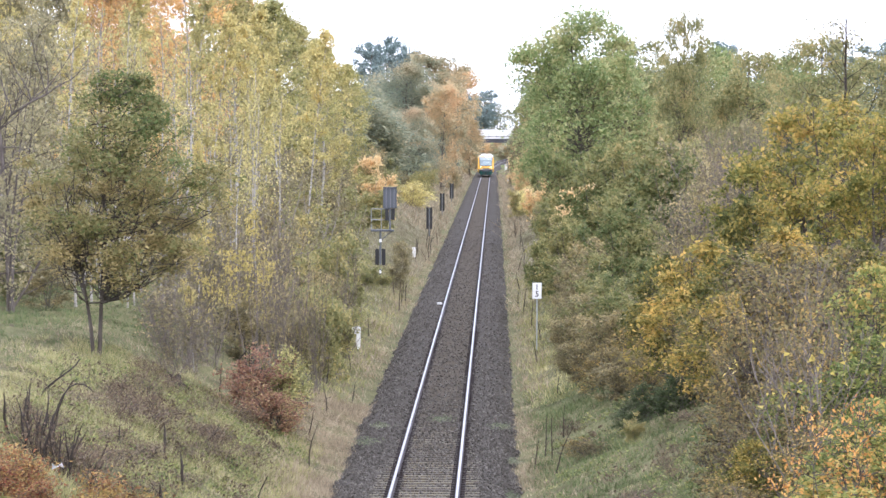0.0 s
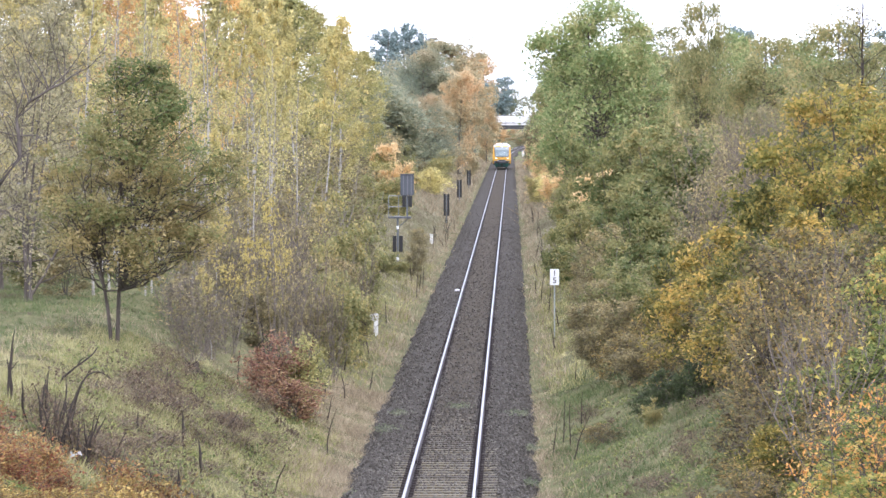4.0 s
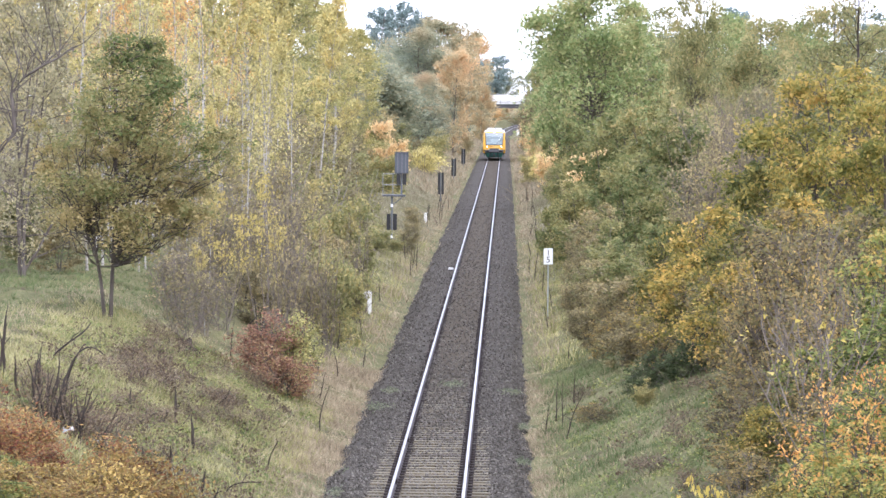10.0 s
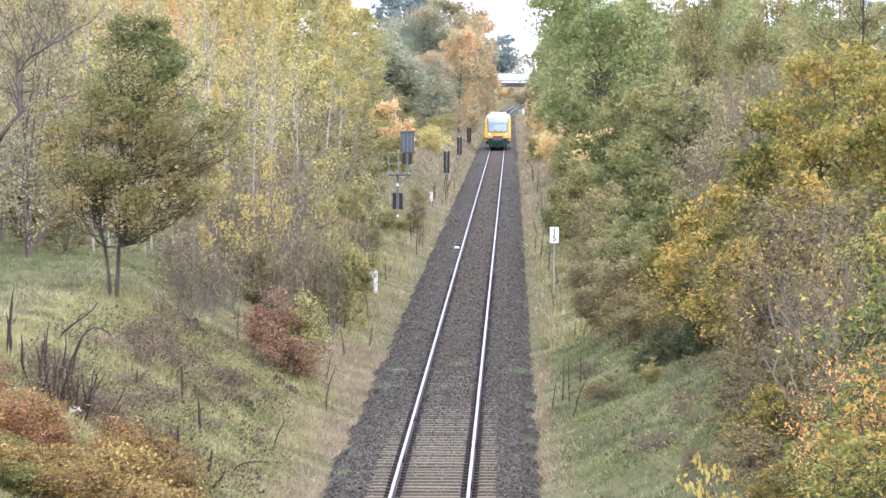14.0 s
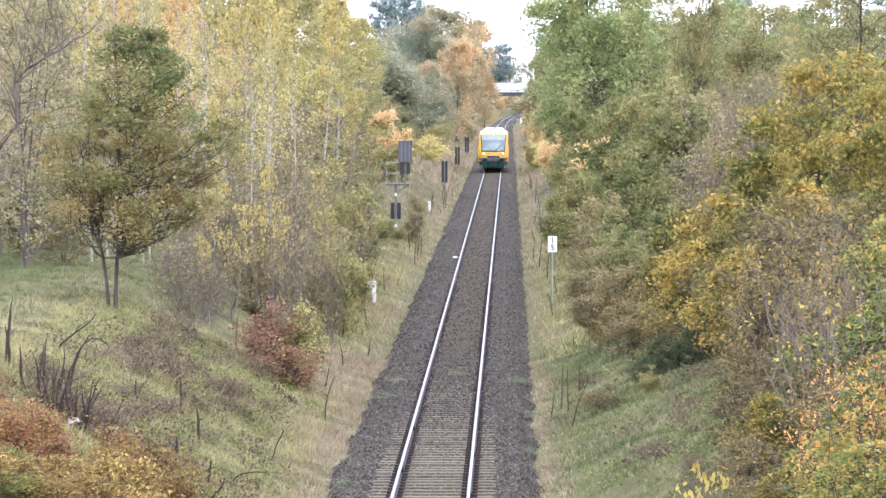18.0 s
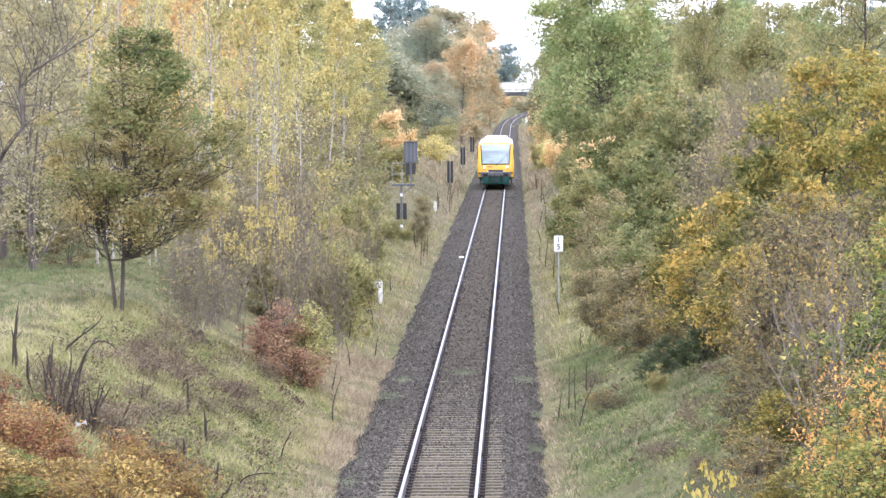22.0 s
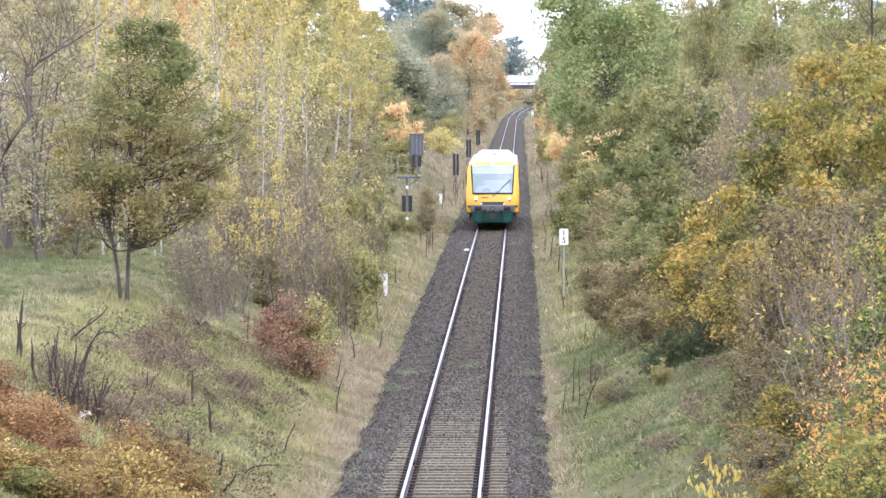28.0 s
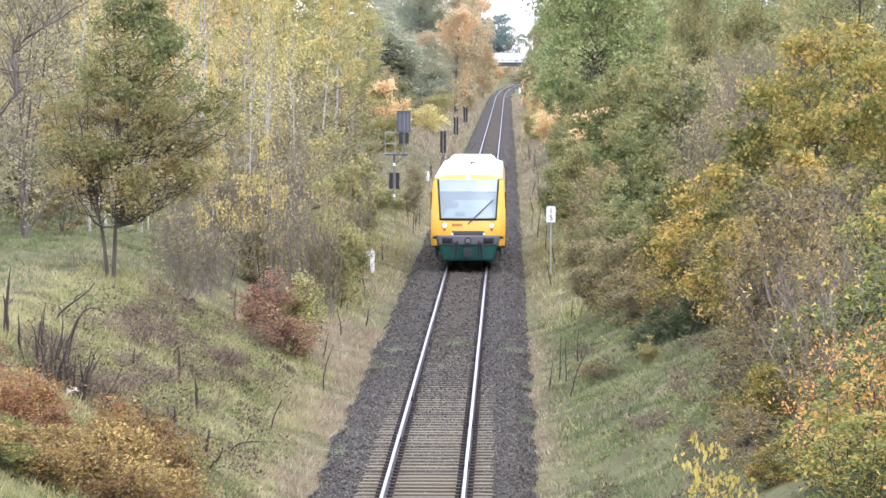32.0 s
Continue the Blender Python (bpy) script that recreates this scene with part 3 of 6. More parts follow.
def fill_z(s, y):
    """The stones lie higher between the sleepers further up the line."""
    a = np.abs(s)
    return np.where(a < 0.7, 0.098 * np.clip((y - 80) / 48, 0, 1) ** 0.7, np.where(a < 1.3, 0.08 * np.clip((y - 84) / 30, 0, 1), 0))


bv[:, 2] += fill_z(bv[:, 0] - track_x(bv[:, 1]), bv[:, 1])
ballast = part("ballast_bed", sheet("ballast_bed", bv, bf), BALLAST_MAT, smooth=True)
tagged(ballast, "grey crushed-stone ballast bed under a single track", "ballast", kind="structure")

rng = np.random.default_rng(5)
PITCH = 0.66


def stones(rng, y0, y1, count, size, fade):
    y = y0 + (y1 - y0) * rng.beta(1, fade, count)
    s = np.clip(rng.uniform(-2.75, 2.75, count) + rng.normal(size=count) * 0.05, -2.8, 2.8)
    free = (np.abs(np.abs(s) - 0.753) > 0.1) & ((np.abs(s) > 1.22) | ((y % PITCH > 0.14) & (y % PITCH < PITCH - 0.14)))
    y, s = y[free], s[free]
    n = len(y)
    c = np.stack([s + track_x(y) + edge_shift(s, y), y, bed_z(s) + fill_z(s, y) + rng.uniform(0.005, 0.04, n)], 1)
    o = np.array([[1, 0, 0], [-0.5, 0.87, 0], [-0.5, -0.87, 0], [0, 0, 1], [0, 0, -1]], float)
    q = rng.normal(size=(n, 3, 3))
    q, _ = np.linalg.qr(q)
    v = np.einsum("nij,kj->nki", q, o) * (size * rng.uniform(0.6, 1.4, (n, 5, 1)))
    f = np.array([[0, 1, 3], [1, 2, 3], [2, 0, 3], [1, 0, 4], [2, 1, 4], [0, 2, 4]])
    return (c[:, None] + v).reshape(-1, 3), (np.arange(n)[:, None, None] * 5 + f).reshape(-1, 3)


sv1, sf1 = stones(rng, 74, 135, 30000, 0.028, 1.6)
sv2, sf2 = stones(rng, 84, 420, 22000, 0.042, 2.6)
gravel = part("ballast_stones", sheet("ballast_stones", np.concatenate([sv1, sv2]), np.concatenate([sf1, sf2 + len(sv1)])), STONE_MAT)
tagged(gravel, "loose grey and brown crushed ballast stones", "ballast", kind="stuff")

track = new("railway_track")
tagged(track, "single railway track with bright rail heads on wooden sleepers", "railway track")
for side in (-1, 1):
    x = 0.753 * side
    head = [(x - 0.034, -0.035), (x - 0.034, -0.006), (x - 0.026, 0), (x + 0.026, 0), (x + 0.034, -0.006), (x + 0.034, -0.035)]
    body = [(x - 0.034, -0.036), (x - 0.014, -0.05), (x - 0.014, -0.128), (x - 0.065, -0.142), (x - 0.065, -0.155), (x + 0.065, -0.155), (x + 0.065, -0.142), (x + 0.010, -0.128), (x + 0.010, -0.05), (x + 0.034, -0.036)]
    rail = part("rail", sheet("rail", *along(body, LINE, True)), RUST, track)
    part("rail_head", sheet("rail_head", *along(head, LINE, True)), STEEL_TOP, rail, "worn bright steel running surface")


def sleeper_box(mat):
    bm = block(-1.3, 1.3, -0.13, 0.13, -0.33, -0.162, 0.012)
    me = bpy.data.meshes.new("sleeper")
    bm.to_mesh(me)
    bm.free()
    me.materials.append(mat)
    return me


SLEEPER, STAINED = sleeper_box(SLEEPER_MAT), sleeper_box(SLEEPER_OLD)
first = 115
for i in range(300):
    ob = new("sleeper", SLEEPER if i < 30 + 60 * rng.random() else STAINED)
    ob.parent = track
    y = (first + i) * PITCH
    ob.matrix_basis = pose(rng.normal() * 0.02, y, rng.normal() * 0.003, 0, rng.normal() * 0.12, rng.normal() * 0.25)
far_y = (np.arange(first + 300, 1730)) * PITCH
far_y = np.concatenate([np.arange(-60, first) * PITCH, far_y])
cube = np.array([[-1.3, -.13, -.33], [1.3, -.13, -.33], [1.3, .13, -.33], [-1.3, .13, -.33], [-1.3, -.13, -.162], [1.3, -.13, -.162], [1.3, .13, -.162], [-1.3, .13, -.162]])
cf = np.array([[4, 5, 6, 7], [0, 1, 5, 4], [1, 2, 6, 5], [2, 3, 7, 6], [3, 0, 4, 7]])
cv = cube[None] + np.stack([track_x(far_y), far_y, 0 * far_y], 1)[:, None]
part("sleeper_run", sheet("sleeper_run", cv.reshape(-1, 3), (np.arange(len(far_y))[:, None, None] * 8 + cf).reshape(-1, 4)), SLEEPER_FAR, track)["kind"] = "stuff"
py = np.repeat((np.arange(first, first + 150)) * PITCH, 4)
px = np.tile([-0.753 - 0.11, -0.753 + 0.11, 0.753 - 0.11, 0.753 + 0.11], 150)
pv = (cube * [0.055 / 1.3, 0.7, 0.3] + [0, 0, -0.1])[None] + np.stack([px, py, 0 * py + 0.03], 1)[:, None]
part("fastening", sheet("fastening", pv.reshape(-1, 3), (np.arange(len(py))[:, None, None] * 8 + cf).reshape(-1, 4)), PLATE_MAT, track, "rusty clips beside the rails")["kind"] = "stuff"

for x, y in ((0.753, 94.0), (0.753, 84.6), (-0.753, 90.2), (-0.753, 101.0)):
    for side in (-1, 1):
        part("fishplate", block(x + side * 0.04 - 0.018, x + side * 0.04 + 0.018, y - 0.3, y + 0.3, -0.12, -0.03, 0.006), PLATE_MAT, track, "dark bolted rail joint plate")


# ---- the railcar ----
def plain(name, colour, rough=0.4, metal=0.0, coat=0.0):
    m, nodes, links, b = material(name)
    n = noise_of(nodes, links, 2.5, 5)
    hs = nodes.new("ShaderNodeMixRGB")
    hs.inputs[1].default_value = (*colour, 1)
    hs.inputs[2].default_value = (*[c * 0.72 + 0.02 for c in colour], 1)
    g = nodes.new("ShaderNodeMath")
    g.operation = "MULTIPLY"
    links.new(n.outputs["Fac"], g.inputs[0])
    g.inputs[1].default_value = 0.6
    links.new(g.outputs[0], hs.inputs[0])
    links.new(hs.outputs[0], b.inputs["Base Color"])
    b.inputs["Roughness"].default_value, b.inputs["Metallic"].default_value = rough, metal
    b.inputs["Coat Weight"].default_value = coat
    return m


YELLOW = plain("yellow_vehicle_paint", (0.8, 0.42, 0.03), 0.35, coat=0.3)
ROOF_WHITE = plain("white_roof_paint", (0.82, 0.82, 0.82), 0.5)
GREEN = plain("dark_green_apron_paint", (0.012, 0.1, 0.085), 0.45)
BUMPER = plain("grey_bumper", (0.165, 0.16, 0.175), 0.55)
BLACK = plain("black_rubber", (0.02, 0.02, 0.022), 0.5)
DARK_GLASS = plain("dark_tinted_window", (0.02, 0.023, 0.027), 0.25)
BLIND = plain("pale_cab_interior", (0.47, 0.495, 0.505), 0.7)
DESK = plain("blue_grey_cab_desk", (0.3, 0.335, 0.345), 0.7)
DASH = plain("pale_blue_dashboard", (0.38, 0.43, 0.44), 0.7)
SIGN_GREY = plain("pale_display_panel", (0.42, 0.44, 0.46), 0.5)
TAIL = plain("unlit_tail_lens", (0.35, 0.13, 0.1), 0.3)
IRON = plain("dark_underframe_iron", (0.035, 0.033, 0.033), 0.7)
CHROME = plain("bright_wheel_steel", (0.45, 0.45, 0.46), 0.3, 1.0)


def glowing(name, colour, power):
    m, nodes, links, b = material(name)
    b.inputs["Base Color"].default_value = (*colour, 1)
    b.inputs["Emission Color"].default_value = (*colour, 1)
    b.inputs["Emission Strength"].default_value = power
    return m


LAMP = glowing("lit_headlamp", (1.0, 0.95, 0.85), 2.2)


def pane_material():
    m, nodes, links, b = material("windscreen_glass")
    clear, shine, mix = nodes.new("ShaderNodeBsdfTransparent"), nodes.new("ShaderNodeBsdfGlossy"), nodes.new("ShaderNodeMixShader")
    shine.inputs["Roughness"].default_value = 0.12
    clear.inputs[0].default_value = (0.88, 0.93, 0.95, 1)
    mix.inputs[0].default_value = 0.015
    links.new(clear.outputs[0], mix.inputs[1])
    links.new(shine.outputs[0], mix.inputs[2])
    links.new(mix.outputs[0], nodes["Material Output"].inputs[0])
    return m


GLASS = pane_material()
LONG = 24.5


def side_w(z):
    """Half the body's width at a height."""
    return np.interp(z, [0.2, 0.9, 1.2, 2.0, 3.0, 3.35, 3.5, 3.62, 3.7], [1.34, 1.39, 1.41, 1.41, 1.37, 1.33, 1.24, 0.9, 0.3])


def nose_y(xn, z):
    """How far the front stands back, over its width and height."""
    return np.interp(z, [0.2, 1.0, 1.3, 1.8, 3.4, 3.7], [0.28, 0.06, 0.0, 0.08, 0.62, 1.1]) + 0.30 * np.abs(xn) ** 2.6


def shell(z0, z1, nz, ends=True, out=0.0, n=16):
    """A band of the car's outer skin between two heights, both noses and both sides."""
    zs = np.linspace(z0, z1, nz)
    xn = np.linspace(-1, 1, n)
    rings = []
    for z in zs:
        w = side_w(z) + out
        fx = xn * w
        fy = nose_y(xn, z) - out
        front = np.stack([fx, fy, 0 * fx + z], 1)
        mid = np.array([[w, y, z] for y in (3, 7, 12.25, 17.5, 21.5)])
        back = np.stack([-fx, LONG - nose_y(-xn, z) + out, 0 * fx + z], 1)
        mid2 = mid[::-1] * [-1, 1, 1]
        rings.append(np.concatenate([front, mid, back, mid2]))
    v = np.array(rings)
    k = v.shape[1]
    i, j = np.meshgrid(np.arange(nz - 1), np.arange(k), indexing="ij")
    j2 = (j + 1) % k
    f = np.stack([i * k + j, i * k + j2, (i + 1) * k + j2, (i + 1) * k + j], -1).reshape(-1, 4)
    return v.reshape(-1, 3), f


def front_patch(x0b, x1b, x0t, x1t, z0, z1, out, back=False, n=14, m=8):
    """A piece of the front: metres across at the bottom and the top, lying proud of the skin."""
    a, b = np.meshgrid(np.linspace(0, 1, m), np.linspace(0, 1, n), indexing="ij")
    z = z0 + (z1 - z0) * a
    x = (x0b + (x0t - x0b) * a) * (1 - b) + (x1b + (x1t - x1b) * a) * b
    xn = x / side_w(z)
    y = nose_y(xn, z) - out
    if back:
        x, y = -x, LONG - y
    v = np.stack([x, y, z], -1).reshape(-1, 3)
    i, j = np.meshgrid(np.arange(m - 1), np.arange(n - 1), indexing="ij")
    f = np.stack([i * n + j, i * n + j + 1, (i + 1) * n + j + 1, (i + 1) * n + j], -1).reshape(-1, 4)
    return v, f


def thick(me, depth):
    """Gives an open patch its thickness."""
    bm = bmesh.new()
    bm.from_mesh(me)
    bmesh.ops.solidify(bm, geom=bm.faces[:], thickness=depth)
    bm.to_mesh(me)
    bm.free()
    return me


railcar = new("railcar")
tagged(railcar, "yellow diesel railcar with white roof and green front apron", "train")
body = part("body", sheet("body", *shell(0.86, 3.47, 13)), YELLOW, railcar, smooth=True)
rv, rf = shell(3.45, 3.70, 8, out=0.012)
part("roof", sheet("roof", rv, rf), ROOF_WHITE, railcar, "white ribbed roof", smooth=True)
part("roof_deck", block(-0.95, 0.95, 1.6, LONG - 1.6, 3.58, 3.74, 0.04), ROOF_WHITE, railcar)
for y0 in (3.0, 8.2, 13.6, 18.6):
    part("roof_unit", block(-0.85, 0.85, y0, y0 + 3.4, 3.7, 3.83, 0.05), ROOF_WHITE, railcar, "white roof equipment box")
part("roof_vent", block(0.72, 1.0, 2.0, 2.6, 3.62, 3.70, 0.02), BLACK, railcar, "small dark roof vent")
part("roof_hook", rod(bmesh.new(), (0.02, 6.3, 3.87), (0.24, 6.1, 3.9), 0.03, 0.02, 8), IRON, railcar, "small dark lifting hook on the roof")
part("roof_aerial", rod(bmesh.new(), (0.1, 4.4, 3.83), (0.1, 4.4, 4.05), 0.03, 0.012), IRON, railcar)
for back in (False, True):
    mask = part("windscreen_frame", thick(sheet("windscreen_frame", *front_patch(-1.08, 1.08, -1.19, 1.19, 1.85, 3.455, 0.034, back)), 0.02), BLACK, railcar, "black rubber windscreen surround")
    part("front_cowl", thick(sheet("front_cowl", *front_patch(-1.3, 1.3, -1.0, 1.0, 3.38, 3.575, 0.03, back)), 0.02), YELLOW, railcar, "yellow cowl above the windscreen", smooth=True)
    part("cab_blind", sheet("cab_blind", *front_patch(-1.08, 1.08, -1.11, 1.11, 2.92, 3.39, 0.038, back)), BLIND, mask, "pale raised sun blind")
    part("cab_desk", sheet("cab_desk", *front_patch(-1.02, 1.02, -1.08, 1.08, 1.92, 2.91, 0.038, back)), DESK, mask, "blue-grey cab interior")
    part("dashboard", sheet("dashboard", *front_patch(-0.98, 0.98, -0.55, 0.8, 1.95, 2.6, 0.041, back)), DASH, mask, "pale blue dashboard")
    part("cab_seat", sheet("cab_seat", *front_patch(-0.8, -0.42, -0.74, -0.36, 2.3, 2.52, 0.043, back, 6, 5)), DESK, mask)
    part("cab_console", sheet("cab_console", *front_patch(-0.5, -0.12, -0.5, -0.12, 2.0, 2.16, 0.043, back, 6, 5)), DESK, mask)
    part("destination_display", sheet("destination_display", *front_patch(-0.95, 0.95, -0.95, 0.95, 3.27, 3.37, 0.042, back)), SIGN_GREY, mask, "unlit pale destination display")
    part("windscreen", sheet("windscreen", *front_patch(-1.02, 1.02, -1.11, 1.11, 1.92, 3.39, 0.052, back)), GLASS, mask, smooth=True).visible_shadow = False
    part("grille", thick(sheet("grille", *front_patch(-0.66, 0.66, -0.6, 0.6, 1.25, 1.45, 0.012, back)), 0.03), BLACK, railcar, "black grille slot")
    part("bumper", thick(sheet("bumper", *front_patch(-1.16, 1.16, -1.22, 1.22, 0.90, 1.27, 0.07, back)), 0.09), BUMPER, railcar, "grey impact bumper")
    part("apron", thick(sheet("apron", *front_patch(-0.97, 0.97, -1.14, 1.14, 0.31, 0.93, 0.03, back)), 0.05), GREEN, railcar, "dark green front apron")
    sgn = -1 if back else 1
    for sx in (-1, 1):
        yy = float(nose_y(0.62, 1.67))
        Y = LONG - yy if back else yy
        lamp = part("headlight_housing", rod(bmesh.new(), (0.89 * sx, Y + 0.08 * sgn, 1.66), (0.89 * sx, Y - 0.03 * sgn, 1.66), 0.095, 0.09, 20), BUMPER, railcar, "round grey headlight rim")
        part("headlight", rod(bmesh.new(), (0.89 * sx, Y - 0.02 * sgn, 1.66), (0.89 * sx, Y - 0.045 * sgn, 1.66), 0.075, 0.07, 20), LAMP if not back else ROOF_WHITE, lamp, "lit white headlight")
        part("tail_light", rod(bmesh.new(), (0.89 * sx, Y + 0.05 * sgn, 1.50), (0.89 * sx, Y - 0.04 * sgn, 1.50), 0.07, 0.065, 14), TAIL, railcar, "unlit dull red tail lamp")
        part("marker_lamp", rod(bmesh.new(), (0.60 * sx, Y - 0.16 * sgn, 1.33), (0.60 * sx, Y - 0.23 * sgn, 1.33), 0.045, 0.04, 12), ROOF_WHITE, railcar)
        part("bumper_pad", thick(sheet("bumper_pad", *front_patch(0.78 * sx - 0.19, 0.78 * sx + 0.19, 0.78 * sx - 0.19, 0.78 * sx + 0.19, 0.98, 1.20, 0.10, back, 5, 4)), 0.03), BLACK, railcar)
        part("hose", rod(bmesh.new(), (0.50 * sx, Y - 0.22 * sgn, 1.02), (0.56 * sx, Y - 0.20 * sgn, 0.42), 0.045, 0.04), BLACK, railcar, "black coupling hose")
        part("hose", rod(bmesh.new(), (0.40 * sx, Y - 0.23 * sgn, 1.08), (0.42 * sx, Y - 0.20 * sgn, 0.52), 0.032, 0.03), BLACK, railcar, "black coupling hose")
        part("step", thick(sheet("step", *front_patch(1.22 * sx - 0.12, 1.22 * sx + 0.12, 1.22 * sx - 0.12, 1.22 * sx + 0.12, 1.14, 1.24, 0.02, back, 4, 3)), 0.03), BLACK, railcar)
    Y = LONG if back else 0.0
    part("coupler", block(-0.17, 0.17, Y - 0.35 if not back else Y - 0.1, Y + 0.1 if not back else Y + 0.35, 0.46, 0.82, 0.06), BLACK, railcar, "dark automatic coupler")
    part("coupler_ring", rod(bmesh.new(), (0, Y - 0.12 * sgn, 1.09), (0, Y - 0.2 * sgn, 1.09), 0.14, 0.13, 18), BLACK, railcar)
    part("coupler_cap", rod(bmesh.new(), (0, Y - 0.19 * sgn, 1.09), (0, Y - 0.21 * sgn, 1.09), 0.085, 0.08, 18), BUMPER, railcar)
    part("top_lamp", rod(bmesh.new(), (0.0, Y + 0.75 * sgn, 3.49), (0.0, Y + 0.58 * sgn, 3.48), 0.085, 0.08, 16), LAMP if not back else ROOF_WHITE, railcar, "white upper headlight")
    part("emblem", sheet("emblem", *front_patch(-0.62, -0.22, -0.62, -0.22, 1.62, 1.72, 0.008, back, 6, 3)), plain("orange_brown_lettering", (0.4, 0.14, 0.02)), railcar, "small orange emblem bar")
    part("wiper", rod(bmesh.new(), (0.0, Y - 0.03 * sgn, 1.72), (0.95 * sgn, Y + 0.33 * sgn, 2.62), 0.026, 0.018, 6), BLACK, railcar, "black windscreen wiper")
for sx in (-1, 1):
    for y0 in (0.95, LONG - 1.15):
        part("wing_mirror", block(sx * 1.405 - 0.03, sx * 1.405 + 0.03, y0, y0 + 0.2, 2.25, 2.9, 0.02), BLACK, railcar, "black folding wing mirror")
part("cab_line", sheet("cab_line", *shell(0.80, 0.88, 2, out=0.01)), BLACK, railcar)
for sx in (-1, 1):
    for i in range(9):
        y0 = 1.9 + i * 2.35
        wide = 1.1 if i in (3, 5) else 1.9
        bm = block(sx * 1.33 - 0.05, sx * 1.33 + 0.06, y0, y0 + wide, 1.0 if i in (3, 5) else 1.75, 2.85, 0.03)
        part("side_door" if i in (3, 5) else "side_window", bm, DARK_GLASS, railcar, "dark tinted side window" if i not in (3, 5) else "glazed sliding side door")
    part("side_skirt", block(sx * 1.22 - 0.05, sx * 1.22 + 0.05, 1.2, LONG - 1.2, 0.40, 0.88, 0.03), GREEN, railcar, "dark green side skirt")
WHEELS = []
for y0 in (2.6, 4.4, LONG - 4.4, LONG - 2.6):
    bm = bmesh.new()
    for sx in (-1, 1):
        rod(bm, (sx * 0.68, 0, 0), (sx * 0.82, 0, 0), 0.385, 0.385, 24)
        rod(bm, (sx * 0.64, 0, 0), (sx * 0.68, 0, 0), 0.41, 0.41, 24)
    rod(bm, (-0.7, 0, 0), (0.7, 0, 0), 0.08, 0.08, 10)
    w = part("wheelset", bm, CHROME, railcar)
    w.matrix_basis = pose(0, y0, 0.385)
    WHEELS.append((w, y0))
for y0 in (3.5, LONG - 3.5):
    part("bogie_frame", block(-1.05, 1.05, y0 - 1.5, y0 + 1.5, 0.42, 0.66, 0.03), IRON, railcar)
part("underframe", block(-1.2, 1.2, 0.9, LONG - 0.9, 0.66, 0.98), IRON, railcar)

# ---- the far bridge ----
CONCRETE = rough_stuff("pale_concrete", [(0.62, 0.62, 0.6), (0.72, 0.72, 0.71), (0.8, 0.8, 0.79)], 0.3, bump=0.1)
BEAM = rough_stuff("dark_bridge_beam", [(0.06, 0.06, 0.065), (0.1, 0.1, 0.105)], 0.5)
bridge = new("road_bridge")
tagged(bridge, "pale concrete road bridge over the railway with dark girders", "bridge")
bridge.matrix_basis = pose(float(track_x(1120)), 1120, 0)
part("deck", block(-22, 22, 0, 9, 5.75, 6.15, 0.05), CONCRETE, bridge)
for y0 in (0.4, 3.2, 6.0):
    part("girder", block(-22, 22, y0, y0 + 0.6, 4.72, 5.75), BEAM, bridge, "dark longitudinal girder")
for y0 in (0, 8.8):
    part("parapet", block(-22, 22, y0 - 0.05, y0 + 0.2, 6.15, 8.2, 0.03), CONCRETE, bridge, "bright pale parapet")
for sx in (-1, 1):
    part("abutment", block(sx * 11 - 4, sx * 11 + 4, 0.2, 8.8, -1, 4.72), CONCRETE, bridge)
for i in range(23):
    part("railing_post", block(-22 + 2 * i - 0.04, -22 + 2 * i + 0.04, -0.14, -0.06, 5.9, 7.1), BEAM, bridge)
part("handrail", block(-22, 22, -0.16, -0.06, 6.30, 6.42), BEAM, bridge)

# ---- signals and signs ----
POST_GREY = plain("galvanised_post", (0.13, 0.14, 0.155), 0.5, 0.2)
SIGN_WHITE = plain("white_enamel", (0.85, 0.85, 0.85), 0.35)
POST_PALE = plain("pale_painted_post", (0.4, 0.43, 0.4), 0.5)
BOARD_BACK = plain("blackened_board_back", (0.013, 0.013, 0.015), 0.6)
BOX_GREY = plain("dark_grey_signal_box", (0.085, 0.093, 0.11), 0.5)
RAIL_GREY = plain("galvanised_grey_rail", (0.3, 0.31, 0.31), 0.5)
RIB_GREY = plain("grey_signal_rib", (0.17, 0.18, 0.2), 0.5)


def lettering(text, size, parent, m):
    cu = bpy.data.curves.new("numeral", "FONT")
    cu.body, cu.size, cu.align_x, cu.align_y, cu.extrude = text, size, "CENTER", "CENTER", 0.002
    cu.offset = 0.002
    ob = new("numeral", cu)
    ob.data.materials.append(BLACK)
    ob.parent, ob.matrix_basis = parent, m
    return ob


kilometre = new("kilometre_sign")
tagged(kilometre, "white distance sign reading 1 over 5 on a thin grey post", "sign")
kilometre.matrix_basis = pose(3.18, 159, float(ground_z(3.18, 159)))
part("post", rod(bmesh.new(), (0, 0, -0.3), (0, 0, 2.6), 0.026, 0.026), POST_PALE, kilometre)
plate = part("plate", block(-0.17, 0.17, -0.06, -0.035, 2.02, 2.62, 0.008), SIGN_WHITE, kilometre, "white enamelled plate")
lettering("1", 0.30, plate, pose(0, -0.064, 2.46, 90))
lettering("5", 0.30, plate, pose(0, -0.064, 2.19, 90))


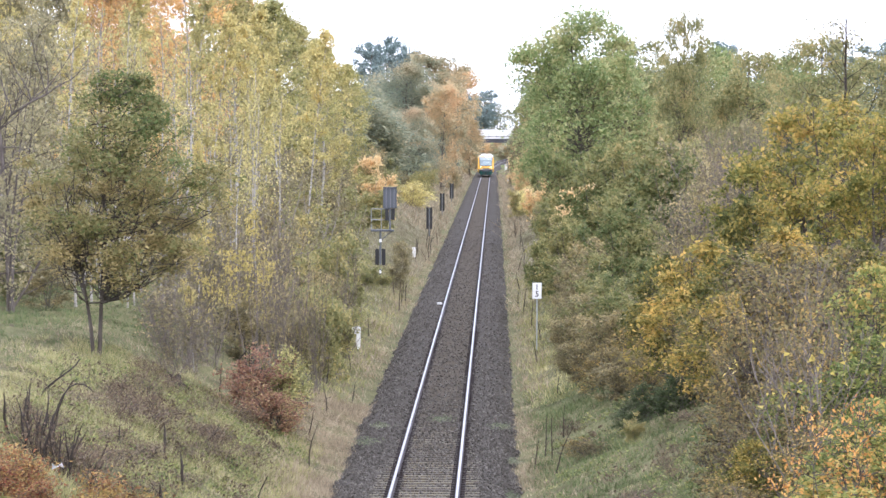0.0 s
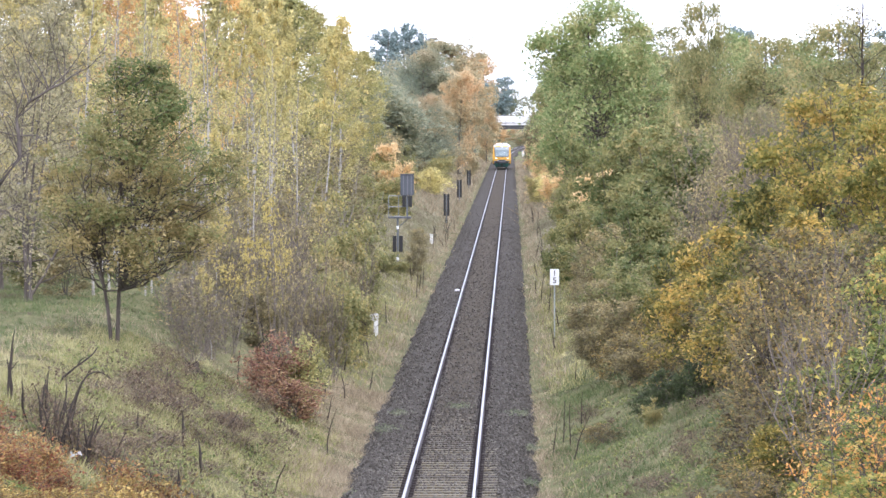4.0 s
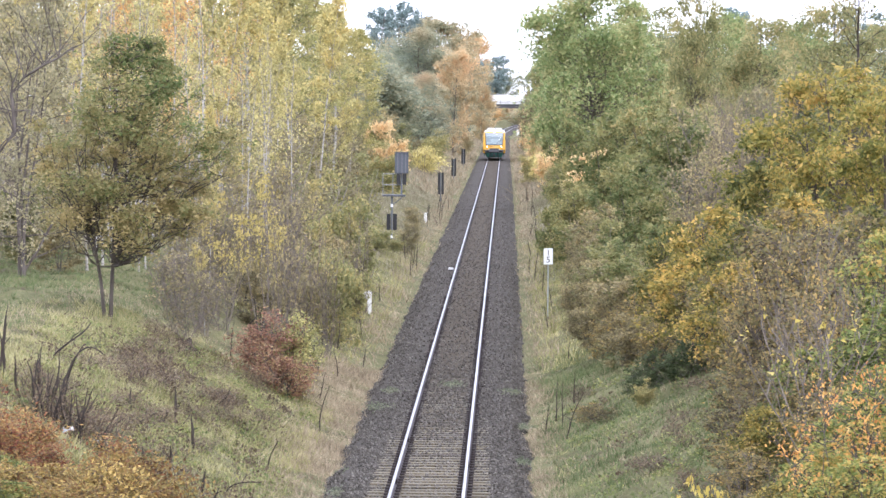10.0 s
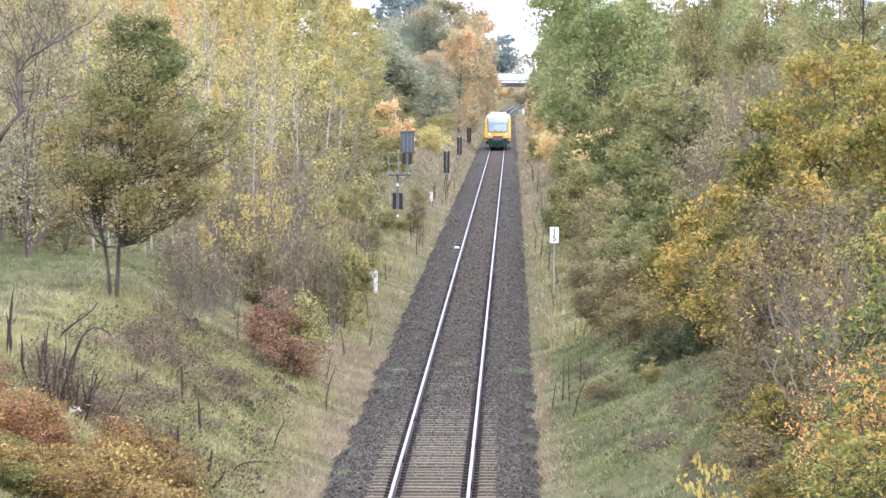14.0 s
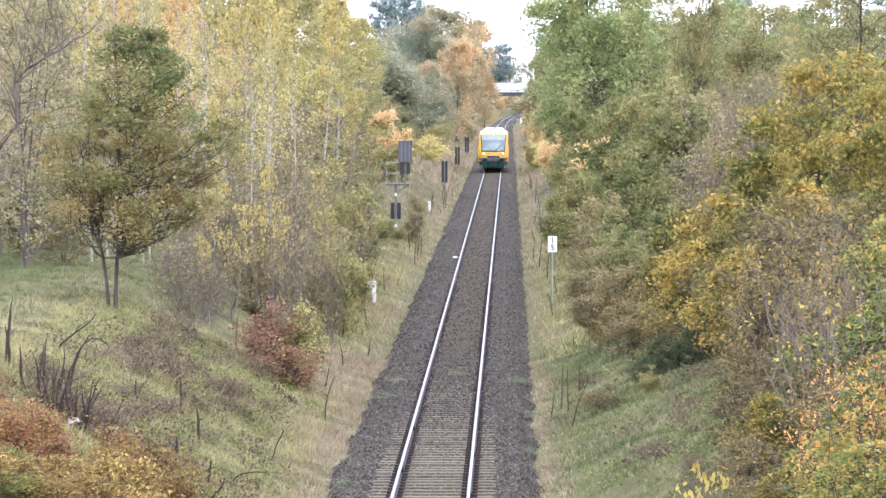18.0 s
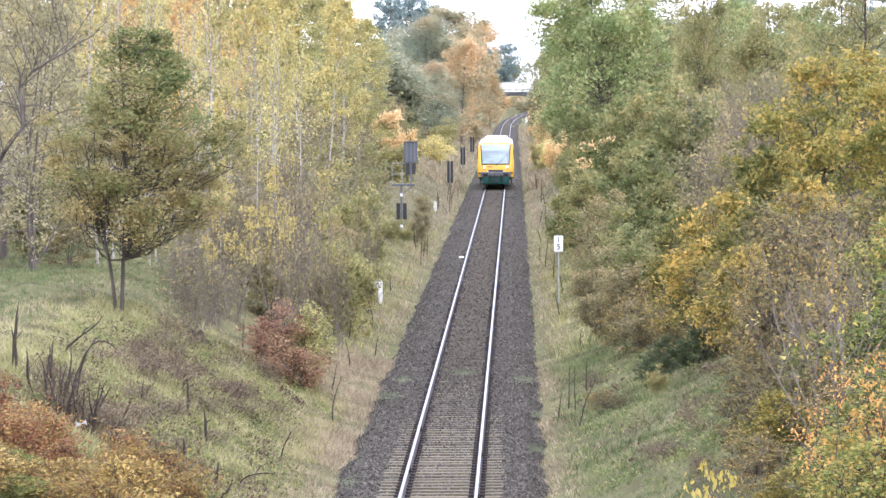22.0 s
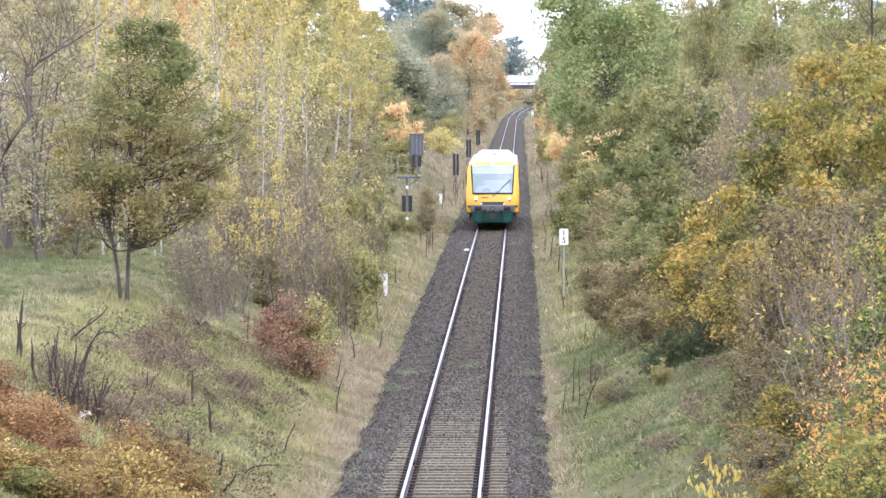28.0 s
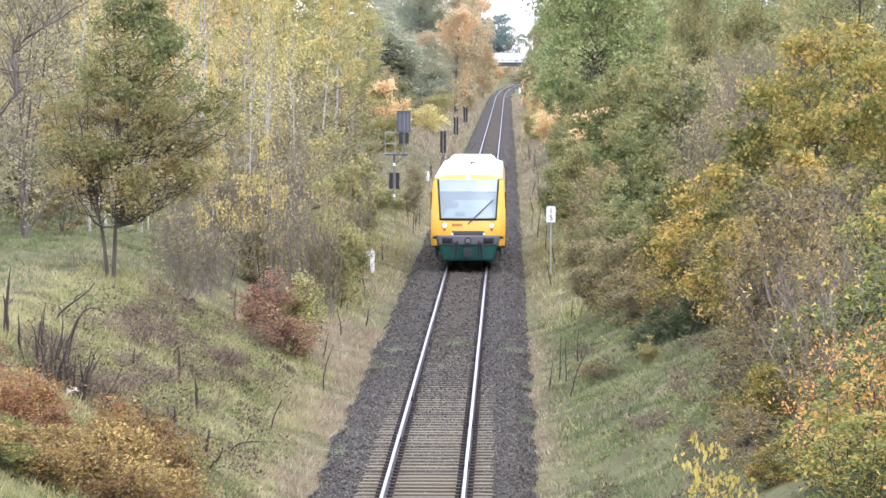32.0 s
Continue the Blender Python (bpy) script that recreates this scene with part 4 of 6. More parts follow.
def marker_board(x, y, high, tall=1.62):
    b = new("marker_board")
    z = float(ground_z(x, y))
    tagged(b, "distant-signal marker board seen from its black back on a post", "sign", "marker boards beside the track")
    b.matrix_basis = pose(x, y, z)
    part("post", rod(bmesh.new(), (0, -0.06, -0.3), (0, -0.06, high), 0.045, 0.045), POST_GREY, b)
    for sx in (-1, 1):
        part("board", block(sx * 0.14 - 0.085, sx * 0.14 + 0.085, -0.03, 0.0, high - tall, high + 0.05, 0.01), BOARD_BACK, b)
    for zz in (high - 0.35, high - tall + 0.3):
        part("bracket", block(-0.2, 0.2, -0.05, -0.03, zz, zz + 0.06), BOARD_BACK, b)
    return b


marker_board(-3.42, 325, 2.2)
marker_board(-3.36, 400, 2.2)
marker_board(-3.22, 475, 2.2)

signal = new("distant_signal")
tagged(signal, "dark railway signal screen seen from behind on a grey post", "signal")
SX, SY = -4.45, 224
sz = float(ground_z(SX, SY))
signal.matrix_basis = pose(SX, SY, sz)
part("post", rod(bmesh.new(), (0, -0.08, -0.3), (0, -0.08, 2.78 - sz), 0.06, 0.06), POST_GREY, signal)
part("platform", block(-0.5, 0.72, -0.3, 0.3, 2.76 - sz, 2.86 - sz, 0.02), BOX_GREY, signal, "narrow service platform")
for sx in (-1, 1):
    part("panel", block(sx * 0.17 - 0.1, sx * 0.17 + 0.1, -0.02, 0.02, 0.98 - sz, 1.84 - sz, 0.01), BOARD_BACK, signal, "black back of a board")
part("mast", rod(bmesh.new(), (0.5, 0, 2.84 - sz), (0.5, 0, 4.2 - sz), 0.05, 0.05), POST_GREY, signal)
screen = part("screen", block(0.14, 0.86, -0.12, 0.1, 3.97 - sz, 5.08 - sz, 0.04), BOX_GREY, signal, "dark grey signal screen")
for xx in (0.3, 0.52, 0.72):
    part("rib", block(xx - 0.02, xx + 0.02, -0.15, -0.11, 4.0 - sz, 5.04 - sz), RIB_GREY, screen)
part("hood", block(0.12, 0.88, -0.18, 0.16, 5.06 - sz, 5.11 - sz, 0.01), BOX_GREY, screen)
for sx in (-1, 1):
    part("lower_board", block(0.5 + sx * 0.16 - 0.1, 0.5 + sx * 0.16 + 0.1, -0.08, -0.055, 3.37 - sz, 3.96 - sz, 0.01), BOARD_BACK, signal)
for zz in (3.92, 3.34):
    part("guard_rail", rod(bmesh.new(), (-0.5, 0.2, zz + 0.03 - sz), (0.5, 0.2, zz + 0.03 - sz), 0.022, 0.022), RAIL_GREY, signal, "thin pale guard rail")
for xx in (-0.49, 0.04):
    part("guard_post", rod(bmesh.new(), (xx, 0.2, 2.85 - sz), (xx, 0.2, 3.97 - sz), 0.022, 0.022), RAIL_GREY, signal, "thin pale guard post")
for zz in (0.55, 2.2):
    part("band", rod(bmesh.new(), (0, -0.08, zz - sz), (0, -0.08, zz + 0.16 - sz), 0.066, 0.066), SIGN_WHITE, signal, "worn white band")
part("strut", rod(bmesh.new(), (0.03, -0.05, 2.3 - sz), (0.6, -0.05, 2.78 - sz), 0.025, 0.025), POST_GREY, signal)

WORN_WHITE = rough_stuff("weathered_white_paint", [(0.55, 0.54, 0.51), (0.72, 0.71, 0.68), (0.82, 0.81, 0.79)], 5)
small_post = new("white_post")
tagged(small_post, "short white concrete post in the grass", "post")
WX, WY = -3.5, 158
small_post.matrix_basis = pose(WX, WY, float(ground_z(WX, WY)), 0, 1, 8)
part("shaft", block(-0.08, 0.08, -0.08, 0.08, -0.2, 0.82, 0.03), WORN_WHITE, small_post)
part("plate", block(-0.26, -0.06, -0.11, -0.08, 0.54, 0.8, 0.01), WORN_WHITE, small_post)

point_marker = new("track_marker")
tagged(point_marker, "small white marker box beside the rail", "marker")
point_marker.matrix_basis = pose(-1.0, 200, -0.2)
part("lid", block(-0.12, 0.12, -0.12, 0.12, 0.1, 0.2, 0.02), SIGN_WHITE, point_marker)
part("foot", block(-0.1, 0.1, -0.1, 0.1, -0.05, 0.1, 0.02), IRON, point_marker)

for x, y, wide, high in ((-3.56, 271, 0.2, 0.6), (3.7, 860, 0.5, 1.1), (-3.8, 850, 0.5, 0.8), (3.6, 650, 0.3, 0.9)):
    stub = new("marker_post")
    tagged(stub, "small pale marker post beside the line", "post", "marker posts")
    x += float(track_x(y))
    stub.matrix_basis = pose(x, y, float(ground_z(x, y)))
    part("shaft", block(-wide / 2, wide / 2, -0.1, 0.1, -0.2, high, 0.03), WORN_WHITE, stub)
    part("cap", block(-wide / 2 - 0.03, wide / 2 + 0.03, -0.13, 0.13, high, high + 0.06, 0.02), CONCRETE, stub)

# ---- woods ----
multi_tree = padded("dark_tree", 36, 7.1, 4.7, 1.9, BARK_BROWN, LEAF_TREE, 38000, 0.085, "small broadleaved tree, green at the top and olive-brown below", shape="pyramid", pads=200, pad=0.27, radius=0.052, hollow=0.1, lean=(0.085, 0.0), split=True, drop=0.6, bulge=0.25,
                    aims=((0.08, 0.03, 1.0), (-0.13, -0.04, 0.62)))
hazel_far = padded("hazel_tree", 46, 16, 12, 1.0, BARK_GREY, LEAF_HAZY_HAZEL, 56000, 0.23, "broad tree beyond the signal, haze-tinted grey-green below and russet on top", pads=190, pad=1.25, radius=0.22, hollow=0.25, shape="ovate")
birch_a = tree("birch_tree", 21, 15, 6.4, 3.6, BARK_BIRCH, LEAF_BIRCH, 19000, 0.155, "tall birch with pale trunk and yellow autumn leaves", shape="column", limbs=60, radius=0.13, clump=0.34, rise=0.9, twig_bark=BARK_PALE, twigs=7)
birch_b = tree("birch_tree", 22, 15, 6.0, 2.6, BARK_PALE, LEAF_YELLOWGREEN, 19000, 0.155, "slim aspen with yellow-green autumn leaves", shape="column", limbs=60, radius=0.12, clump=0.34, rise=0.9, twigs=7)
birch_c = tree("birch_tree", 23, 15, 6.0, 3.0, BARK_BIRCH, LEAF_ORANGE, 12000, 0.155, "birch with sparse orange-yellow leaves", shape="column", limbs=54, radius=0.12, clump=0.36, rise=0.8, bare=0.2, twig_bark=BARK_PALE, twigs=7)
willow = tree("willow_tree", 31, 9, 6.5, 1.0, BARK_GREY, LEAF_WILLOW, 10000, 0.12, "grey-green willow with thinning leaves", shape="round", stems=5, limbs=60, radius=0.07, clump=0.25, bare=0.15, twigs=7, splay=0.2)
oak_a = padded("oak_tree", 41, 14, 10, 2.0, BARK_GREY, LEAF_OAK, 30000, 0.25, "broad green oak with the first yellow leaves", pads=180, pad=0.82, radius=0.16, hollow=0.3)
oak_b = padded("oak_tree", 42, 14, 9, 1.5, BARK_GREY, LEAF_TURNING, 27000, 0.25, "broadleaved tree turning from green to yellow", pads=170, pad=0.78, radius=0.15, hollow=0.3)
oak_far = padded("broadleaf_tree", 43, 16, 12, 1.0, BARK_GREY, LEAF_HAZY_OAK, 12000, 0.46, "large rounded broadleaved tree in haze-paled olive-green", pads=110, pad=1.05, radius=0.2, hollow=0.2, twigs=2)
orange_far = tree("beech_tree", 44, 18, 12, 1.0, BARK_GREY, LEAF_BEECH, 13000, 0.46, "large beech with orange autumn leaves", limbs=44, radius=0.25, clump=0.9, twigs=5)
pine = tree("pine_tree", 45, 20, 9, 6.0, BARK_PINE, LEAF_HAZY_PINE, 8000, 0.5, "tall pine with needles tinted pale and bluish as haze", shape="umbrella", limbs=32, radius=0.3, clump=0.8, slim=0.5, twigs=4)
sapling = tree("sapling", 51, 6, 1.8, 0.8, BARK_PALE, LEAF_BROWN, 1300, 0.13, "thin grey sapling with a few dry leaves", shape="column", stems=3, limbs=24, radius=0.05, clump=0.25, rise=1.3, bare=0.3, twigs=4)
amber_tree = padded("maple_tree", 52, 7, 5.4, 0.6, BARK_GREY, LEAF_MAPLE, 10500, 0.19, "dense maple with olive-yellow and amber leaves", aims=((0.0, 0.0, 0.97), (0.2, 0.1, 0.8), (-0.2, -0.1, 0.75)), pads=110, pad=0.36, radius=0.09, hollow=0.2, split=True, simple=False)
amber_bush = padded("amber_bush", 53, 4, 4.2, 0.3, BARK_GREY, LEAF_AMBER, 6200, 0.18, "spreading bush with yellow and amber leaves", "bush", shape="dome", aims=((0.05, 0.0, 0.9), (0.3, 0.2, 0.7), (-0.3, -0.2, 0.7), (-0.1, 0.35, 0.6)), pads=80, pad=0.32, radius=0.05, hollow=0.2, simple=False)
green_bush = tree("green_bush", 54, 4.5, 4, 0.2, BARK_GREY, LEAF_SHRUB, 8000, 0.165, "thick green bush at the edge of the wood", "bush", stems=5, limbs=38, radius=0.05, clump=0.3, twigs=5)
yellow_bush = tree("yellow_bush", 55, 4.5, 3.6, 0.2, BARK_PALE, LEAF_BUSH, 7000, 0.155, "yellow-green bush at the edge of the wood", "bush", stems=5, limbs=38, radius=0.045, clump=0.3, twigs=5, bare=0.1)
sunny_bush = tree("sunny_bush", 94, 2.4, 2.2, 0.2, BARK_GREY, LEAF_YELLOWGREEN, 3600, 0.1, "leafy bush with pale yellow-green leaves", "bush", stems=5, limbs=44, radius=0.025, clump=0.2, twigs=4, simple=False)
brown_bush = tree("brown_bush", 56, 4, 4, 0.2, BARK_GREY, LEAF_BROWN, 4600, 0.145, "half-bare bush with grey twigs and dry leaves", "bush", stems=6, limbs=36, radius=0.04, clump=0.28, bare=0.2, rise=0.9, twigs=5)
red_bush = tree("red_bush", 57, 2, 2.4, 0.1, BARK_GREY, LEAF_RED, 4600, 0.1, "low bush with dusty red-brown leaves", "bush", stems=7, limbs=60, radius=0.025, clump=0.19, rise=0.9, slim=0.5, simple=False)
rust_bush = tree("rust_bush", 58, 1.8, 3.0, 0.1, BARK_GREY, LEAF_RUST, 3200, 0.155, "low bush with rust-red and yellow leaves", "bush", shape="dome", stems=7, limbs=64, radius=0.02, clump=0.3, rise=0.8, slim=0.42, simple=False, inner=0.0)
dark_bush = tree("dark_bush", 59, 2.6, 2.8, 0.1, BARK_GREY, LEAF_SHADE, 4500, 0.11, "dark green bush filling in for a shadow hollow", "bush", stems=4, limbs=40, radius=0.04, clump=0.15)
orange_bush = tree("orange_bush", 60, 3, 3, 0.3, BARK_GREY, LEAF_FLAME, 3500, 0.2, "bush with bright orange autumn leaves", "bush", stems=4, limbs=34, radius=0.05, clump=0.2)
bare_tree = tree("bare_tree", 61, 11, 4, 3.5, BARK_DARK, LEAF_OLIVE, 900, 0.12, "nearly leafless tree with dark trunk and upswept branches", shape="column", limbs=30, radius=0.1, bare=0.75, rise=0.6, twigs=5, split=True)
grey_birch = tree("grey_birch", 82, 15, 6.0, 2.0, BARK_PALE, LEAF_WILLOW, 6500, 0.2, "tall thinning birch with grey twigs and sparse dull leaves", shape="column", limbs=56, radius=0.1, clump=0.35, rise=0.9, twigs=6, bare=0.15)
slim_birch = tree("slim_birch", 63, 14, 3.4, 6.5, BARK_BIRCH, LEAF_BIRCH, 3500, 0.2, "slender birch with a white trunk and thin yellow crown", shape="column", limbs=26, radius=0.09, clump=0.25, rise=1.0, twig_bark=BARK_PALE)
far_yellow = padded("golden_bush", 65, 3.0, 4, 0.6, BARK_PALE, LEAF_GOLD, 5200, 0.17, "golden yellow bush on pale stems beside the line", "bush", shape="dome", aims=((0.0, 0.0, 0.95), (0.35, 0.1, 0.9), (-0.35, -0.1, 0.9), (0.15, -0.3, 0.85), (-0.2, 0.3, 0.85), (0.5, 0.0, 0.8), (-0.5, 0.1, 0.8)), pads=70, pad=0.36, radius=0.05, hollow=0.2, drop=0.9)
near_bush = padded("hedge_bush", 66, 2.6, 2.4, 0.2, BARK_BROWN, LEAF_HEDGE, 3800, 0.115, "mixed hedge bush with green, yellow and orange leaves", "bush", shape="dome", aims=((0.0, 0.0, 0.9), (0.3, 0.1, 0.8), (-0.3, -0.1, 0.8), (0.1, -0.3, 0.7), (-0.1, 0.3, 0.7)), pads=70, pad=0.19, radius=0.025, hollow=0.2, simple=False)
thicket = tree("bramble_thicket", 67, 2.6, 2.4, 0.2, BARK_GREY, LEAF_BRAMBLE, 4000, 0.1, "dark brown bramble thicket with a few amber leaves", "bush", stems=6, limbs=48, radius=0.03, clump=0.16, twigs=5, simple=False)
pole = tree("birch_pole", 91, 9, 1.5, 4.5, BARK_BIRCH, LEAF_BIRCH, 300, 0.12, "thin pale young stem with hardly any leaves", shape="column", limbs=16, radius=0.045, bare=0.5, rise=1.3, twigs=3, twig_bark=BARK_PALE)
bare_shrub = tree("bare_shrub", 64, 3, 2.4, 0.5, BARK_MAUVE, LEAF_BRAMBLE, 250, 0.12, "leafless shrub of grey-brown upright stems", "bush", stems=7, limbs=28, radius=0.022, clump=0.15, bare=0.5, rise=1.5, twigs=3, splay=0.45)
gold_sapling = tree("yellow_sapling", 72, 5, 1.7, 2.9, BARK_MAUVE, LEAF_SUNNY, 700, 0.13, "thin sapling with bright yellow leaves", shape="column", stems=3, limbs=24, radius=0.04, clump=0.22, rise=1.2, bare=0.1, twigs=4)
twig_shrub = tree("twig_thicket", 73, 3.4, 3.0, 0.2, BARK_MAUVE, LEAF_BROWN, 520, 0.12, "leafless thicket of fine mauve-grey twigs", "bush", stems=8, limbs=48, radius=0.025, clump=0.25, bare=0.5, rise=1.6, twigs=5, splay=0.3)
crimson_bush = tree("crimson_bush", 74, 1.6, 2.6, 0.05, BARK_GREY, LEAF_CRIMSON, 3200, 0.12, "low bush with crimson-brown and green leaves", "bush", shape="dome", stems=7, limbs=60, radius=0.02, clump=0.28, rise=0.8, slim=0.42, simple=False, inner=0.0)
bare_sapling = tree("bare_sapling", 83, 4.0, 2.2, 1.4, BARK_MAUVE, LEAF_LEMON, 40, 0.1, "bare sapling of long pale stems with a few last leaves", stems=6, limbs=18, radius=0.019, clump=0.12, bare=0.5, rise=1.4, twigs=2, shape="column", splay=0.36, split=True, droop=0.8)
grey_thicket = tree("grey_thicket", 93, 5, 4.4, 0.3, BARK_MAUVE, LEAF_BROWN, 1700, 0.14, "thicket of fine grey-mauve twigs with the last leaves", "bush", stems=8, limbs=96, radius=0.03, clump=0.3, bare=0.45, rise=0.8, twigs=7, splay=0.3)
coral_bush = tree("coral_bush", 75, 3.0, 1.2, 2.25, BARK_GREY, LEAF_CORAL, 280, 0.085, "young bush with coral-orange leaves", "bush", stems=3, limbs=20, radius=0.02, clump=0.16, simple=False, rise=0.6)
lemon_bush = tree("lemon_bush", 62, 1.7, 1.3, 0.3, BARK_GREY, LEAF_LEMON, 260, 0.13, "young cherry with large drooping lemon-yellow leaves", "bush", stems=3, limbs=18, radius=0.02, clump=0.12, droop=1.2, bare=0.2, simple=False)

# by the meadow
plant(multi_tree, -8.65, 109, 7.5, 5.3, 0)
plant(willow, -12.6, 124, 9.0, 6.0, 0)
plant(willow, -14.5, 133, 10.0, 6.0, 140)
plant(birch_a, -8.0, 232, 11.2, 4.6, 150)
plant(birch_b, -9.0, 212, 12.7, 5.4, 340)
plant(birch_a, -9.9, 192, 13.3, 5.1, 80)
plant(birch_c, -10.9, 170, 13.3, 4.3, 230)
plant(birch_c, -13.9, 188, 12.8, 4.3, 300)
plant(birch_c, -14.7, 178, 13.1, 4.3, 40)
plant(grey_birch, -15.7, 168, 12.3, 4.3, 0)
plant(grey_birch, -18.0, 175, 13.0, 4.4, 300)
plant(birch_a, -19.4, 170, 12.8, 4.1, 160)
plant(slim_birch, -9.3, 150, 11.5, 1.8, 350)
plant(slim_birch, -7.3, 178, 12.1, 2.1, 140)
plant(slim_birch, -7.3, 165, 11.0, 1.8, 120)
plant(slim_birch, -9.3, 160, 10.6, 1.7, 300)
plant(slim_birch, -6.8, 190, 11.8, 2.0, 340)
plant(slim_birch, -11.8, 152, 11.0, 1.8, 350)
plant(slim_birch, -7.4, 155, 8.7, 1.4, 300)
plant(slim_birch, -13.2, 145, 10.6, 1.5, 250)
plant(slim_birch, -6.8, 118, 2.8, 0.6, 90)
# second row
plant(birch_b, -8.8, 285, 10.6, 4.6, 140)
plant(birch_a, -11.8, 292, 13.3, 5.8, 90)
plant(birch_c, -15.2, 300, 15.2, 6.0, 330)
plant(birch_c, -17.9, 295, 16.2, 5.9, 240)
plant(birch_c, -19.9, 280, 16.4, 6.3, 0)
plant(birch_c, -22.1, 270, 15.6, 6.1, 40)
plant(birch_c, -24.4, 265, 15.8, 6.0, 100)
plant(birch_a, -26.1, 255, 15.7, 6.1, 20)
plant(birch_b, -28.8, 255, 15.7, 6.1, 190)
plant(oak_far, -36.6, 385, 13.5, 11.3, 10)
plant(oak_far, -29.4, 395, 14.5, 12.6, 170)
plant(birch_b, -33.4, 330, 13.0, 7.5, 300)
plant(birch_c, -24.1, 330, 13.9, 7.9, 240)
plant(birch_b, -29.0, 335, 14.0, 8.0, 270)
plant(birch_a, -35.7, 320, 13.2, 7.7, 250)
plant(birch_b, -12.9, 345, 13.4, 5.5, 280)
plant(birch_a, -17.3, 350, 16.3, 6.5, 80)
# saplings and bushes below them
plant(sapling, -7.9, 135, 5.5, 1.6, 230)
plant(sapling, -7.6, 145, 5.9, 1.7, 60)
plant(sapling, -7.1, 150, 6.3, 2.0, 20)
plant(sapling, -6.7, 158, 6.1, 1.9, 80)
plant(sapling, -6.2, 165, 6.1, 2.0, 310)
plant(sapling, -5.8, 175, 5.8, 2.1, 130)
plant(sapling, -9.0, 140, 5.4, 1.5, 160)
plant(sapling, -10.9, 150, 5.4, 1.8, 270)
plant(sapling, -13.5, 150, 5.1, 1.8, 190)
plant(sapling, -13.6, 140, 4.2, 1.7, 260)
plant(sapling, -5.6, 190, 5.5, 2.0, 320)
plant(sapling, -6.5, 135, 5.5, 1.6, 240)
plant(yellow_bush, -5.0, 158, 4.6, 3.2, 220)
plant(grey_thicket, -7.0, 150, 5.4, 3.0, 340)
plant(yellow_bush, -6.4, 180, 3.7, 2.9, 260)
plant(brown_bush, -7.0, 135, 3.0, 2.9, 140)
plant(grey_thicket, -6.0, 140, 4.8, 3.0, 210)
plant(yellow_bush, -4.2, 150, 2.1, 1.8, 10)
plant(green_bush, -5.4, 185, 2.4, 2.0, 170)
plant(yellow_bush, -5.9, 200, 4.5, 2.9, 100)
plant(brown_bush, -4.5, 145, 3.0, 2.1, 200)
plant(twig_shrub, -8.3, 125, 1.8, 2.5, 340)
plant(twig_shrub, -6.8, 118, 1.8, 1.7, 60)
plant(gold_sapling, -7.9, 140, 4.6, 1.2, 130)
plant(green_bush, -13.6, 135, 2.5, 2.3, 170)
plant(brown_bush, -12.0, 130, 2.1, 2.3, 180)
# yellow saplings and fine twigs in the thicket
plant(gold_sapling, -5.5, 124, 5.3, 1.0, 70)
plant(gold_sapling, -5.4, 125, 5.1, 0.8, 40)
plant(gold_sapling, -6.4, 120, 4.1, 0.8, 300)
plant(gold_sapling, -5.8, 150, 4.8, 1.0, 300)
plant(twig_shrub, -4.7, 122, 4.5, 2.1, 50)
plant(twig_shrub, -3.8, 128, 3.9, 1.5, 220)
plant(twig_shrub, -6.9, 117, 2.4, 1.7, 40)
plant(twig_shrub, -5.5, 134, 4.8, 3.0, 260)
plant(twig_shrub, -6.3, 130, 3.8, 2.1, 90)
plant(twig_shrub, -7.1, 126, 4.0, 2.4, 10)
plant(twig_shrub, -4.6, 130, 4.1, 1.9, 180)
plant(yellow_bush, -4.2, 140, 4.0, 2.4, 270)
plant(yellow_bush, -3.9, 136, 4.3, 2.3, 260)
plant(twig_shrub, -8.2, 128, 3.1, 2.2, 70)
plant(yellow_bush, -5.0, 152, 5.0, 3.0, 20)
plant(yellow_bush, -4.5, 165, 3.4, 2.1, 20)
plant(twig_shrub, -3.7, 150, 3.8, 2.2, 240)
plant(slim_birch, -7.6, 131, 6.2, 0.8, 210)
for x, y, h, turn in ((-6.1, 138, 8.4, 20), (-6.7, 142, 8.8, 140), (-5.8, 146, 8.6, 250), (-7.2, 140, 7.8, 80), (-6.4, 134, 7.2, 310)):
    plant(pole, x, y, h, 1.1, turn)
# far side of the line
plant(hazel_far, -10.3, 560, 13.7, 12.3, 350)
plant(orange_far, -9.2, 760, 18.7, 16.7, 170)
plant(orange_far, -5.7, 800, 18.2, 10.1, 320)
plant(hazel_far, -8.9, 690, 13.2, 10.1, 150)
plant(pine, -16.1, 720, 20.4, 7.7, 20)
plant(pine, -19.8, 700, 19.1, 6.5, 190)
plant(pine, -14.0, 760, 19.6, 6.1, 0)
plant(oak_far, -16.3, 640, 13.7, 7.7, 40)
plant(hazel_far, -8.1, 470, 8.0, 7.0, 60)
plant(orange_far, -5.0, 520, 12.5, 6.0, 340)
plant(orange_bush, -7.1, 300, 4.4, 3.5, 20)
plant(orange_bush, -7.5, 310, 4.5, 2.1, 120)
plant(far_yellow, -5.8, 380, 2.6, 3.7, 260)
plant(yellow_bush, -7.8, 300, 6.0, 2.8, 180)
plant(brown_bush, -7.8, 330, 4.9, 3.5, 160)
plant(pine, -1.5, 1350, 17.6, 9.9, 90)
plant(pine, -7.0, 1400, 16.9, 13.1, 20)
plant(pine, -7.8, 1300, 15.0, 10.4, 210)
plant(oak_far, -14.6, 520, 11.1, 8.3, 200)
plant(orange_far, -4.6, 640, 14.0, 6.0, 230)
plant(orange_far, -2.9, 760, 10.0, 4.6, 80)
